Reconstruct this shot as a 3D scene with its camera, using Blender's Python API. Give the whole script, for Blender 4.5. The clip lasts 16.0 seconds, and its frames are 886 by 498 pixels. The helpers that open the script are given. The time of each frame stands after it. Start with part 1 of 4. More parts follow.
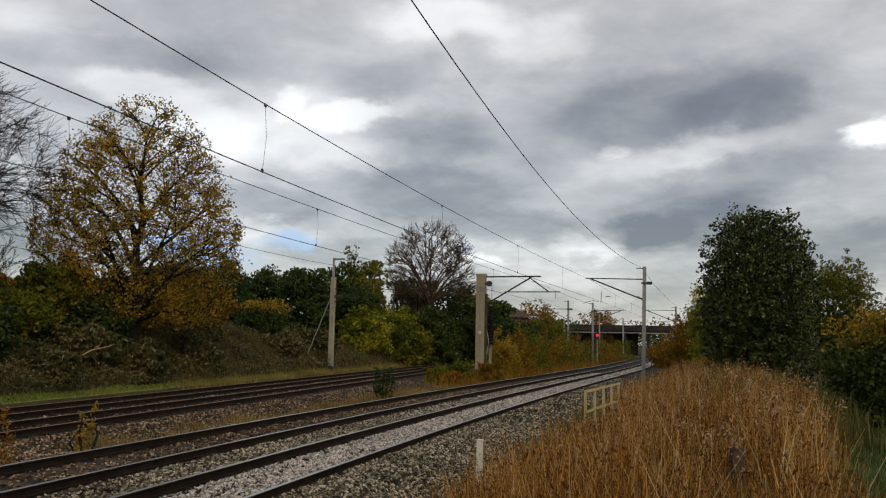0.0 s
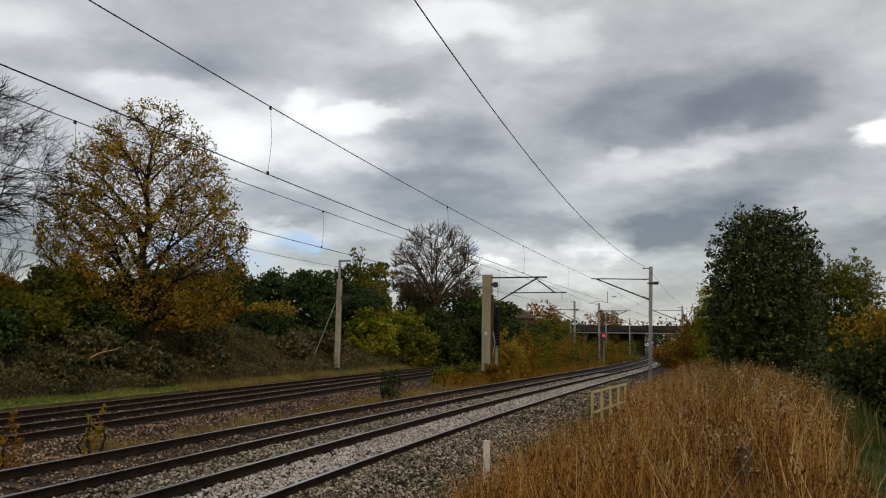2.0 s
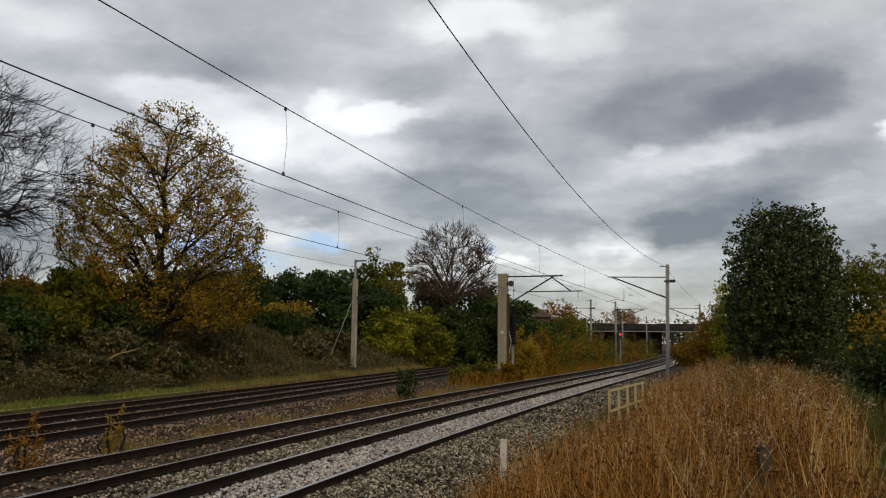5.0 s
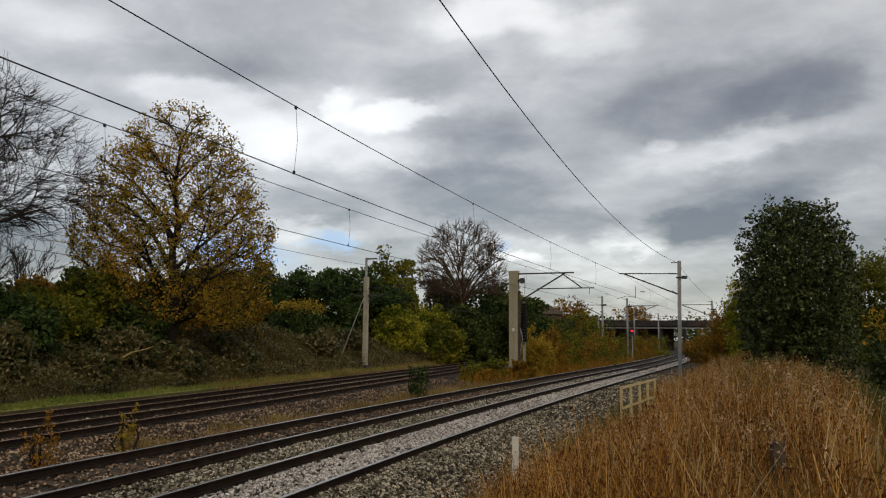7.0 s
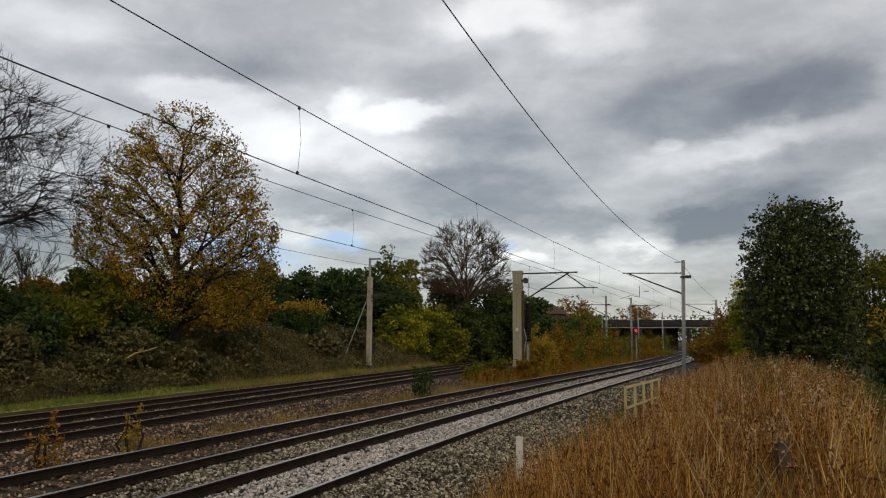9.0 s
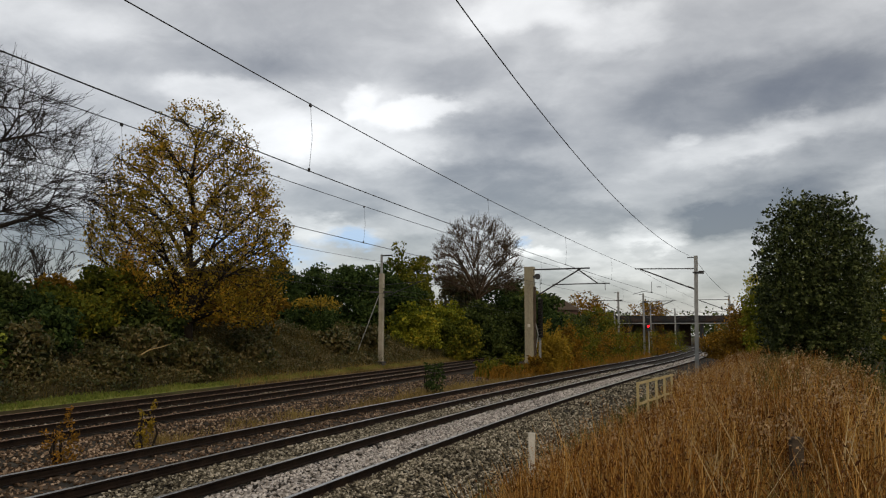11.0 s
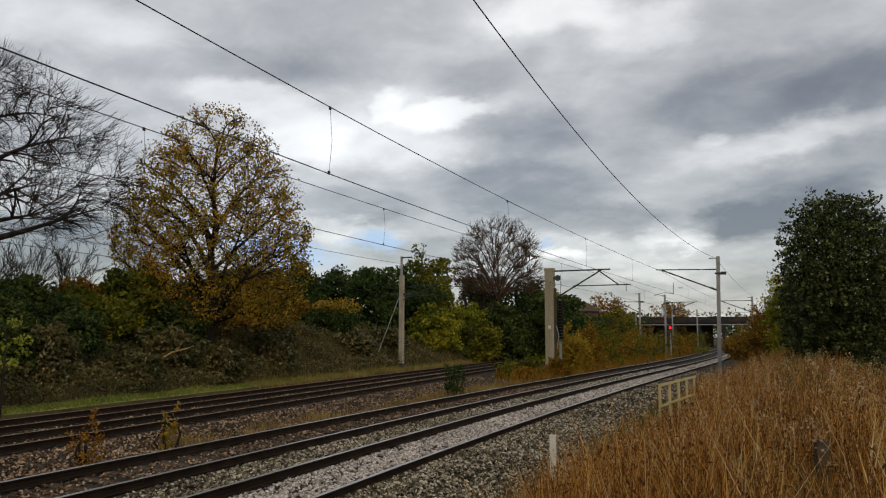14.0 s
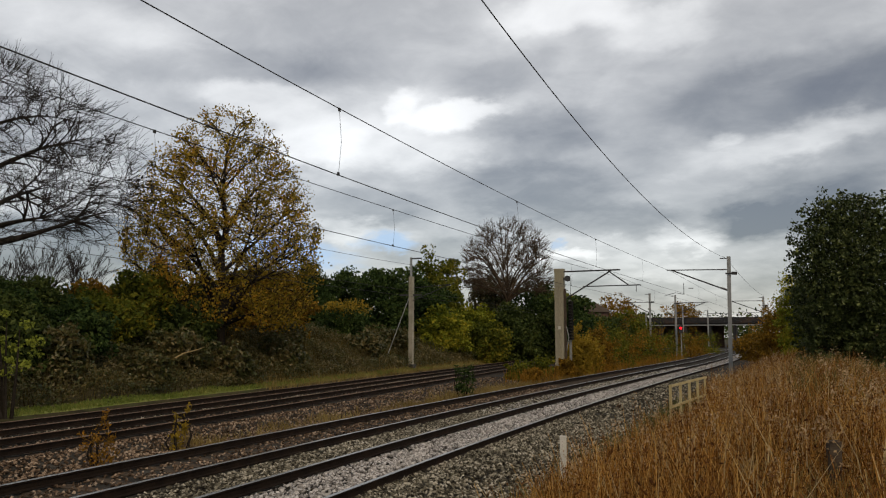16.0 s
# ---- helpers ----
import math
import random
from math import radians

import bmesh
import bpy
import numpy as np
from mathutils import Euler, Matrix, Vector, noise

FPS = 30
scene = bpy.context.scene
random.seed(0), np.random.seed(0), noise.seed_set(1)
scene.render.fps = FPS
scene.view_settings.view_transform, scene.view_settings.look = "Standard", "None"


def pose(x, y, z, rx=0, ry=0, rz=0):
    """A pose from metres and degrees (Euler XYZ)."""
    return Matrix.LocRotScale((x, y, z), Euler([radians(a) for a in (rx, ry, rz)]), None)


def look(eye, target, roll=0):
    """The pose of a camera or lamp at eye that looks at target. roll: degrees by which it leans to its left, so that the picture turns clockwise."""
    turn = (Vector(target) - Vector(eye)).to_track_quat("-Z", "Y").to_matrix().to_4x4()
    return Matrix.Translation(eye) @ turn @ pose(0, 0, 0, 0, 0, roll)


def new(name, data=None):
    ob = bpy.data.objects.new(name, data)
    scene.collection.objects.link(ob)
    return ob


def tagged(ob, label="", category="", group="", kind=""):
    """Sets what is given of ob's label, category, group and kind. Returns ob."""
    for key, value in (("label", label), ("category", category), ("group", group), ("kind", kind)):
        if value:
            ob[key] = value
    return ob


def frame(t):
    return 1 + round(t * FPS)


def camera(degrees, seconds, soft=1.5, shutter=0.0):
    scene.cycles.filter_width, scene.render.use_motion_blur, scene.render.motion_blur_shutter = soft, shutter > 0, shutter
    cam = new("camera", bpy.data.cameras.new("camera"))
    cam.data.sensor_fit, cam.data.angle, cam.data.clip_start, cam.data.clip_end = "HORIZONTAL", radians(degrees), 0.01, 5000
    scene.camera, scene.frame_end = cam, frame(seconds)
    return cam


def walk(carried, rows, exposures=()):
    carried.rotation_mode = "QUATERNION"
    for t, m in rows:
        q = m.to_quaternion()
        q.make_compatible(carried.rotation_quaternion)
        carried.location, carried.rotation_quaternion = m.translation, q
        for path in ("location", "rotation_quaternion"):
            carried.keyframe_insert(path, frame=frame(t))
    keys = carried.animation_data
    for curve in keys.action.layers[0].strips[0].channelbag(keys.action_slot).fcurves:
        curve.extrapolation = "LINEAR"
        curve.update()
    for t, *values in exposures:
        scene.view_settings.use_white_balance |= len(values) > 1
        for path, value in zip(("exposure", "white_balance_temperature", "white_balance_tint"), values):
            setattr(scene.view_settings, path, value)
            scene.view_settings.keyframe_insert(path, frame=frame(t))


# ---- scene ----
# ---- camera: hand-held on the spot, turning slowly to the left ----
EYE = (0.0, 0.0, 2.36)
cam = camera(59.06, 16.0, soft=1.15)
ROWS = [
    (0.0, 14.430, 6.716, 1.177),
    (0.5, 14.655, 6.675, 1.093),
    (1.0, 14.951, 6.665, 0.998),
    (1.5, 14.883, 6.748, 0.919),
    (2.0, 14.851, 6.798, 0.881),
    (2.5, 15.060, 6.807, 0.774),
    (3.0, 15.439, 6.788, 0.711),
    (3.5, 15.650, 6.847, 0.667),
    (4.0, 15.619, 6.865, 0.661),
    (6.5, 16.729, 6.503, 0.445),
    (7.0, 16.777, 6.545, 0.382),
    (7.5, 16.988, 6.567, 0.348),
    (8.0, 16.992, 6.540, 0.340),
    (8.5, 16.988, 6.534, 0.309),
    (9.0, 17.037, 6.543, 0.272),
    (11.5, 18.022, 6.234, 0.174),
    (12.0, 18.090, 6.244, 0.200),
    (12.5, 18.341, 6.315, 0.146),
    (13.0, 18.700, 6.413, 0.139),
    (13.5, 19.048, 6.394, 0.100),
    (14.0, 19.346, 6.400, 0.048),
    (14.5, 19.551, 6.361, 0.002),
    (15.0, 19.637, 6.391, 0.024),
    (15.5, 19.808, 6.419, -0.013),
    (16.0, 20.044, 6.466, -0.046),
]

walk(cam, [(t, Matrix.Translation(EYE) @ Matrix.Rotation(radians(yaw), 4, "Z") @ Matrix.Rotation(radians(90 + pitch), 4, "X") @ Matrix.Rotation(radians(roll), 4, "Z"))
           for t, yaw, pitch, roll in ROWS])

# ---- world, sun, exposure ----
SUN_TURN, SUN_HEIGHT = 140.0, 38.0       # degrees: the way it shines from, clockwise from +Y, and its height
world = bpy.data.worlds.new("sky")
scene.world = world
world.use_nodes = True
wn = world.node_tree.nodes
sky = wn.new("ShaderNodeTexSky")
sky.sky_type, sky.sun_disc = "NISHITA", False
sky.sun_elevation, sky.sun_rotation = radians(SUN_HEIGHT), radians(SUN_TURN)
wn["Background"].inputs[1].default_value = 0.05
world.node_tree.links.new(sky.outputs[0], wn["Background"].inputs[0])
sun = new("sun", bpy.data.lights.new("sun", "SUN"))
sun.data.energy, sun.data.angle, sun.data.color = 2.2, radians(10), (1.0, 0.78, 0.5)
a, e = radians(SUN_TURN), radians(SUN_HEIGHT)
sun.matrix_world = look((40 * math.sin(a) * math.cos(e), 40 * math.cos(a) * math.cos(e), 40 * math.sin(e)), (0, 0, 0))
scene.view_settings.exposure = 0.0

# ---- the line of the railway: it runs to +Y and bends gently to +X ----
K1, K2, YEND = 3.1885e-3, -5.306e-5, 100.0


def bend(y):
    q = min(y, YEND)
    q = max(q, -20.0)
    return K1 * q * q / 2 + K2 * q ** 3 / 6 + (y - q) * (K1 * q + K2 * q * q / 2)


def heading(y):
    return math.atan2(bend(y + 0.5) - bend(y - 0.5), 1.0)


def sideways(rel, y):
    """How far the line has moved over at y: the main line bends, the sidings and the embankment run on almost straight."""
    w = min(1.0, max(0.0, (rel + 15.15) / 1.3))
    w = w * w * (3 - 2 * w)
    return w * bend(y) + (1 - w) * (0.32 - 0.025 * (min(max(y, -20.0), 110.0) - 17))


def spot(rel, y, z=0.0):
    """A place rel metres across from the line's zero (positive to +X), at y along it."""
    return Vector((rel + sideways(rel, y), y, z))


def rel_of(x, y):
    lo, hi = -4000.0, 4000.0
    for _ in range(40):
        mid = (lo + hi) / 2
        lo, hi = (mid, hi) if mid + sideways(mid, y) < x else (lo, mid)
    return lo


# ---- mesh tools ----
class Mesh:
    def __init__(self):
        self.v, self.f = [], []

    def box(self, lo, hi, m=None):
        n = len(self.v)
        for x in (lo[0], hi[0]):
            for y in (lo[1], hi[1]):
                for z in (lo[2], hi[2]):
                    p = Vector((x, y, z))
                    self.v.append(tuple(m @ p) if m else (x, y, z))
        for q in ((0, 1, 3, 2), (4, 6, 7, 5), (0, 4, 5, 1), (2, 3, 7, 6), (0, 2, 6, 4), (1, 5, 7, 3)):
            self.f.append(tuple(n + i for i in q))
        return self

    def tube(self, pts, radii, sides=6, caps=True):
        pts = [Vector(p) for p in pts]
        if not hasattr(radii, "__len__"):
            radii = [radii] * len(pts)
        n0 = len(self.v)
        for i, p in enumerate(pts):
            d = (pts[min(i + 1, len(pts) - 1)] - pts[max(i - 1, 0)])
            d = d.normalized() if d.length > 1e-9 else Vector((0, 0, 1))
            s = d.cross(Vector((0, 0, 1)) if abs(d.z) < 0.95 else Vector((1, 0, 0))).normalized()
            u = s.cross(d)
            for k in range(sides):
                a = 2 * math.pi * k / sides
                self.v.append(tuple(p + (s * math.cos(a) + u * math.sin(a)) * radii[i]))
        for i in range(len(pts) - 1):
            for k in range(sides):
                a, b = n0 + i * sides + k, n0 + i * sides + (k + 1) % sides
                self.f.append((a, b, b + sides, a + sides))
        if caps:
            self.f.append(tuple(n0 + k for k in reversed(range(sides))))
            self.f.append(tuple(n0 + (len(pts) - 1) * sides + k for k in range(sides)))
        return self

    def sweep(self, profile, frames, caps=True):
        """A closed profile of (across, up) carried along poses given as (origin, across, up)."""
        n0, k = len(self.v), len(profile)
        for o, s, u in frames:
            for a, b in profile:
                self.v.append(tuple(o + s * a + u * b))
        for i in range(len(frames) - 1):
            for j in range(k):
                a, b = n0 + i * k + j, n0 + i * k + (j + 1) % k
                self.f.append((a, b, b + k, a + k))
        if caps:
            self.f.append(tuple(n0 + j for j in reversed(range(k))))
            self.f.append(tuple(n0 + (len(frames) - 1) * k + j for j in range(k)))
        return self

    def data(self, name, material, smooth=False):
        me = bpy.data.meshes.new(name)
        me.from_pydata(self.v, [], self.f)
        me.materials.append(material)
        if smooth:
            me.polygons.foreach_set("use_smooth", [True] * len(me.polygons))
        me.update()
        return me


def flat_mesh(name, verts, faces, material, smooth=False):
    """A mesh from arrays: verts (n, 3) and faces (m, 3 or 4)."""
    me = bpy.data.meshes.new(name)
    k = faces.shape[1]
    me.vertices.add(len(verts))
    me.vertices.foreach_set("co", np.ascontiguousarray(verts, dtype=np.float32).ravel())
    me.loops.add(faces.size)
    me.loops.foreach_set("vertex_index", np.ascontiguousarray(faces, dtype=np.int32).ravel())
    me.polygons.add(len(faces))
    me.polygons.foreach_set("loop_start", np.arange(0, faces.size, k, dtype=np.int32))
    me.polygons.foreach_set("use_smooth", np.full(len(faces), smooth))
    me.materials.append(material)
    me.update(calc_edges=True)
    me.validate()
    return me


def part(name, mesh, material, parent, label="", smooth=False):
    me = mesh.data(name, material, smooth) if isinstance(mesh, Mesh) else mesh
    ob = new(name, me)
    ob.parent = parent
    if label:
        tagged(ob, label)
    return ob


def thing(name, m, label, category, group="", kind="", mesh=None):
    ob = new(name, mesh)
    ob.matrix_world = m
    return tagged(ob, label, category, group, kind)


# ---- materials ----
def nodes_of(name):
    m = bpy.data.materials.new(name)
    m.use_nodes = True
    t = m.node_tree
    return m, t.nodes, t.links, t.nodes["Principled BSDF"]


def ramp(nodes, stops):
    r = nodes.new("ShaderNodeValToRGB")
    el = r.color_ramp.elements
    while len(el) < len(stops):
        el.new(0.5)
    for k, (p, c) in zip(el, stops):
        k.position, k.color = p, (*c, 1)
    return r


def surface(name, colours, scale=3.0, rough=0.85, bump=0.3, fine=40.0, metal=0.0, stretch=(1, 1, 1), spec=0.1, stain=None, stain_scale=0.6):
    """Two scales of variation over a ramp of colours, with a fine relief."""
    m, n, l, b = nodes_of(name)
    tc = n.new("ShaderNodeTexCoord")
    mp = n.new("ShaderNodeMapping")
    mp.inputs["Scale"].default_value = stretch
    l.new(tc.outputs["Object"], mp.inputs[0])
    big = n.new("ShaderNodeTexNoise")
    big.inputs["Scale"].default_value, big.inputs["Detail"].default_value = scale, 8
    small = n.new("ShaderNodeTexNoise")
    small.inputs["Scale"].default_value, small.inputs["Detail"].default_value = fine, 6
    for q in (big, small):
        l.new(mp.outputs[0], q.inputs["Vector"])
    mix = n.new("ShaderNodeMath")
    mix.operation = "MULTIPLY_ADD"
    mix.inputs[1].default_value = 0.45
    l.new(small.outputs[0], mix.inputs[0])
    half = n.new("ShaderNodeMath")
    half.operation = "MULTIPLY"
    half.inputs[1].default_value = 0.55
    l.new(big.outputs[0], half.inputs[0])
    l.new(half.outputs[0], mix.inputs[2])
    k = len(colours)
    r = ramp(n, [(0.32 + 0.36 * i / max(1, k - 1), c) for i, c in enumerate(colours)])
    l.new(mix.outputs[0], r.inputs[0])
    out = r.outputs[0]
    if stain:
        sn = n.new("ShaderNodeTexNoise")
        sn.inputs["Scale"].default_value, sn.inputs["Detail"].default_value = stain_scale, 5
        l.new(mp.outputs[0], sn.inputs["Vector"])
        sr = ramp(n, [(0.5, (0, 0, 0)), (0.68, (1, 1, 1))])
        l.new(sn.outputs[0], sr.inputs[0])
        mx = n.new("ShaderNodeMix")
        mx.data_type = "RGBA"
        l.new(sr.outputs[0], mx.inputs[0])
        l.new(out, mx.inputs[6])
        mx.inputs[7].default_value = (*stain, 1)
        out = mx.outputs[2]
    l.new(out, b.inputs["Base Color"])
    b.inputs["Roughness"].default_value, b.inputs["Metallic"].default_value = rough, metal
    b.inputs["Specular IOR Level"].default_value = spec
    if bump:
        bp = n.new("ShaderNodeBump")
        bp.inputs["Strength"].default_value, bp.inputs["Distance"].default_value = bump, 0.02
        l.new(small.outputs[0], bp.inputs["Height"])
        l.new(bp.outputs[0], b.inputs["Normal"])
    return m


def leafy(name, colours, rough=0.6, through_light=0.25, spec=0.06, patch=0.35, island=0.5):
    """Leaves, stalks and stones: each island takes its own colour, drifting in larger patches."""
    m, n, l, b = nodes_of(name)
    g = n.new("ShaderNodeNewGeometry")
    tc = n.new("ShaderNodeTexCoord")
    no = n.new("ShaderNodeTexNoise")
    no.inputs["Scale"].default_value, no.inputs["Detail"].default_value = patch, 4
    l.new(tc.outputs["Object"], no.inputs["Vector"])
    mr = n.new("ShaderNodeMapRange")
    mr.inputs[1].default_value, mr.inputs[2].default_value = 0.3, 0.7
    l.new(no.outputs[0], mr.inputs[0])
    mx = n.new("ShaderNodeMix")
    mx.inputs[0].default_value = island
    l.new(mr.outputs[0], mx.inputs[2])
    l.new(g.outputs["Random Per Island"], mx.inputs[3])
    k = len(colours)
    r = ramp(n, [(0.08 + 0.84 * i / max(1, k - 1), c) for i, c in enumerate(colours)])
    l.new(mx.outputs[0], r.inputs[0])
    l.new(r.outputs[0], b.inputs["Base Color"])
    b.inputs["Roughness"].default_value, b.inputs["Specular IOR Level"].default_value = rough, spec
    if through_light:
        tr = n.new("ShaderNodeBsdfTranslucent")
        l.new(r.outputs[0], tr.inputs[0])
        ms = n.new("ShaderNodeMixShader")
        ms.inputs[0].default_value = through_light
        l.new(b.outputs[0], ms.inputs[1])
        l.new(tr.outputs[0], ms.inputs[2])
        l.new(ms.outputs[0], n["Material Output"].inputs[0])
    return m


def glow(name, colour, strength):
    m, n, l, b = nodes_of(name)
    b.inputs["Base Color"].default_value = (*colour, 1)
    b.inputs["Emission Color"].default_value, b.inputs["Emission Strength"].default_value = (*colour, 1), strength
    return m


SOIL = surface("soil", [(0.02, 0.017, 0.01), (0.05, 0.042, 0.02), (0.085, 0.07, 0.035)], 0.8, 0.95, 0.5, 14, stain=(0.05, 0.055, 0.02))
TURF = surface("turf", [(0.08, 0.11, 0.025), (0.15, 0.17, 0.045), (0.23, 0.21, 0.08)], 0.9, 0.95, 0.5, 25)
PATH_TURF = surface("path_turf", [(0.025, 0.04, 0.01), (0.05, 0.07, 0.02), (0.09, 0.085, 0.035)], 0.9, 0.95, 0.5, 25)
BALLAST_BED = surface("ballast_bed", [(0.008, 0.007, 0.006), (0.03, 0.027, 0.022), (0.08, 0.072, 0.06)], 1.2, 0.95, 0.8, 22)
RAIL_SIDE = surface("rail_rust", [(0.008, 0.005, 0.004), (0.015, 0.01, 0.007), (0.03, 0.018, 0.011)], 3, 0.8, 0.3, 40)
RAIL_TOP = surface("rail_head_steel", [(0.32, 0.31, 0.3), (0.45, 0.44, 0.42)], 2, 0.32, 0.05, 60, metal=1.0)
RUSTY_TOP = surface("rail_head_rust", [(0.16, 0.1, 0.07), (0.26, 0.18, 0.13)], 2, 0.6, 0.1, 60, metal=0.4)
CONCRETE = surface("weathered_concrete", [(0.2, 0.18, 0.14), (0.3, 0.275, 0.22), (0.39, 0.36, 0.3)], 1.4, 0.9, 0.3, 30, stain=(0.2, 0.19, 0.13))
POST_PAINT = surface("stained_cream_concrete", [(0.2, 0.178, 0.125), (0.29, 0.26, 0.19), (0.37, 0.335, 0.25)], 1.0, 0.85, 0.25, 25, stretch=(1, 1, 0.25), stain=(0.27, 0.25, 0.16), stain_scale=1.4)
TIMBER = surface("tarred_timber", [(0.03, 0.022, 0.016), (0.065, 0.048, 0.034), (0.1, 0.08, 0.06)], 2, 0.9, 0.5, 30, stretch=(0.3, 2, 2))
STEEL = surface("galvanised_steel", [(0.2, 0.205, 0.205), (0.29, 0.295, 0.29), (0.38, 0.38, 0.37)], 2, 0.6, 0.1, 40, metal=0.35)
DARK_STEEL = surface("dark_steel", [(0.04, 0.04, 0.042), (0.08, 0.08, 0.08)], 3, 0.65, 0.1, 40, metal=0.3)
BLACK_IRON = surface("black_cast_iron", [(0.008, 0.008, 0.008), (0.018, 0.017, 0.016)], 3, 0.75, 0.2, 40)
WIRE = surface("dull_copper_wire", [(0.03, 0.03, 0.03), (0.05, 0.045, 0.04)], 3, 0.6, 0, 30, metal=0.4)
PORCELAIN = surface("brown_porcelain", [(0.08, 0.05, 0.04), (0.13, 0.08, 0.06)], 3, 0.25, 0, 30)
PALE_WOOD = surface("pale_timber", [(0.28, 0.22, 0.1), (0.42, 0.34, 0.17), (0.52, 0.44, 0.25)], 2, 0.8, 0.3, 30, stretch=(1, 1, 0.3))
WHITE_PAINT = surface("worn_white_paint", [(0.45, 0.43, 0.37), (0.66, 0.63, 0.56)], 4, 0.7, 0.2, 40)
BARK = surface("bark", [(0.01, 0.008, 0.006), (0.022, 0.018, 0.014), (0.045, 0.037, 0.03)], 3, 0.95, 0.6, 20, stretch=(1, 1, 0.4))
PALE_BARK = surface("pale_twigs", [(0.04, 0.027, 0.017), (0.075, 0.052, 0.033), (0.11, 0.08, 0.052)], 3, 0.95, 0.3, 20)
BRICK = surface("dark_brick", [(0.05, 0.03, 0.024), (0.1, 0.06, 0.045), (0.16, 0.1, 0.075)], 2, 0.9, 0.4, 14)
GIRDER = surface("dark_girder_paint", [(0.02, 0.02, 0.022), (0.035, 0.035, 0.037)], 1, 0.7, 0.1, 20, stain=(0.06, 0.04, 0.03))
STONES_PALE = leafy("pale_granite_stones", [(0.11, 0.1, 0.092), (0.25, 0.232, 0.215), (0.4, 0.378, 0.355), (0.56, 0.525, 0.5)], 0.9, 0, 0.1, 0.5, 0.8)
STONES_GREY = leafy("weathered_ballast_stones", [(0.012, 0.01, 0.007), (0.06, 0.053, 0.038), (0.17, 0.153, 0.112), (0.46, 0.42, 0.34)], 0.9, 0, 0.1, 0.5, 0.8)
STONES_BROWN = leafy("rust_stained_stones", [(0.016, 0.011, 0.007), (0.07, 0.046, 0.029), (0.17, 0.115, 0.076), (0.38, 0.29, 0.21)], 0.9, 0, 0.1, 0.5, 0.8)
LEAF_AUTUMN = leafy("autumn_leaves", [(0.07, 0.064, 0.012), (0.19, 0.145, 0.018), (0.36, 0.235, 0.024), (0.4, 0.18, 0.018)], through_light=0.35)
LEAF_OCHRE = leafy("ochre_leaves", [(0.06, 0.045, 0.01), (0.2, 0.115, 0.014), (0.38, 0.19, 0.02)], through_light=0.3)
LEAF_DARK = leafy("dark_green_leaves", [(0.008, 0.016, 0.006), (0.032, 0.056, 0.015), (0.1, 0.135, 0.035)], through_light=0.2)
LEAF_WILLOW = leafy("sallow_leaves", [(0.012, 0.02, 0.005), (0.04, 0.058, 0.013), (0.11, 0.13, 0.032)], through_light=0.15, spec=0.1)
LEAF_SALLOW = leafy("round_tree_leaves", [(0.008, 0.013, 0.004), (0.024, 0.034, 0.008), (0.06, 0.076, 0.02), (0.2, 0.22, 0.08)], 0.45, 0.12, 0.15, 2.2, 0.4)
LEAF_OLIVE = leafy("olive_leaves", [(0.03, 0.042, 0.008), (0.1, 0.115, 0.014), (0.24, 0.19, 0.02)], through_light=0.25)
LEAF_GOLD = leafy("yellow_green_leaves", [(0.045, 0.065, 0.008), (0.2, 0.215, 0.02), (0.42, 0.33, 0.03)], through_light=0.3)
LEAF_LIME = leafy("lime_leaves", [(0.16, 0.2, 0.03), (0.3, 0.32, 0.05)], through_light=0.35)
LEAF_BRAMBLE = leafy("bramble_leaves", [(0.014, 0.02, 0.007), (0.05, 0.058, 0.016), (0.1, 0.08, 0.028), (0.19, 0.145, 0.06)], rough=0.42, through_light=0.15, spec=0.3)
LEAF_YELLOW = leafy("yellow_leaves", [(0.24, 0.16, 0.02), (0.36, 0.25, 0.03)], through_light=0.4)
REED = leafy("dry_reed", [(0.03, 0.011, 0.003), (0.15, 0.058, 0.012), (0.36, 0.172, 0.036), (0.62, 0.4, 0.13)], 0.7, 0.25, 0.05, 0.8, 0.68)
DEAD_LEAF = leafy("dead_weed_leaf", [(0.03, 0.012, 0.005), (0.08, 0.032, 0.012), (0.16, 0.072, 0.024), (0.24, 0.14, 0.05)], 0.8, 0.2, 0.05, 0.4, 0.6)
WEED = leafy("rusty_weed", [(0.1, 0.07, 0.015), (0.26, 0.13, 0.02), (0.4, 0.19, 0.025)], 0.7, 0.3, 0.05)
STRAW = leafy("pale_straw", [(0.3, 0.2, 0.08), (0.66, 0.52, 0.28)], 0.7, 0.2, 0.05)
OLIVE_WEED = leafy("olive_weed", [(0.04, 0.045, 0.012), (0.1, 0.1, 0.03), (0.19, 0.16, 0.06)], 0.7, 0.25, 0.05)
SEED = leafy("seed_heads", [(0.2, 0.12, 0.06), (0.38, 0.26, 0.14), (0.5, 0.38, 0.24)], 0.8, 0.3, 0.05)
GRASS = leafy("grass_blades", [(0.09, 0.13, 0.024), (0.17, 0.21, 0.045), (0.29, 0.27, 0.08)], 0.7, 0.3, 0.05)
PATH_GRASS = leafy("path_grass_blades", [(0.025, 0.045, 0.01), (0.05, 0.08, 0.018), (0.11, 0.12, 0.03)], 0.7, 0.25, 0.05)
BANK_WEED = leafy("bank_weeds", [(0.014, 0.012, 0.005), (0.045, 0.036, 0.013), (0.085, 0.072, 0.024), (0.17, 0.12, 0.045)], 0.8, 0.2, 0.05, 0.25, 0.55)
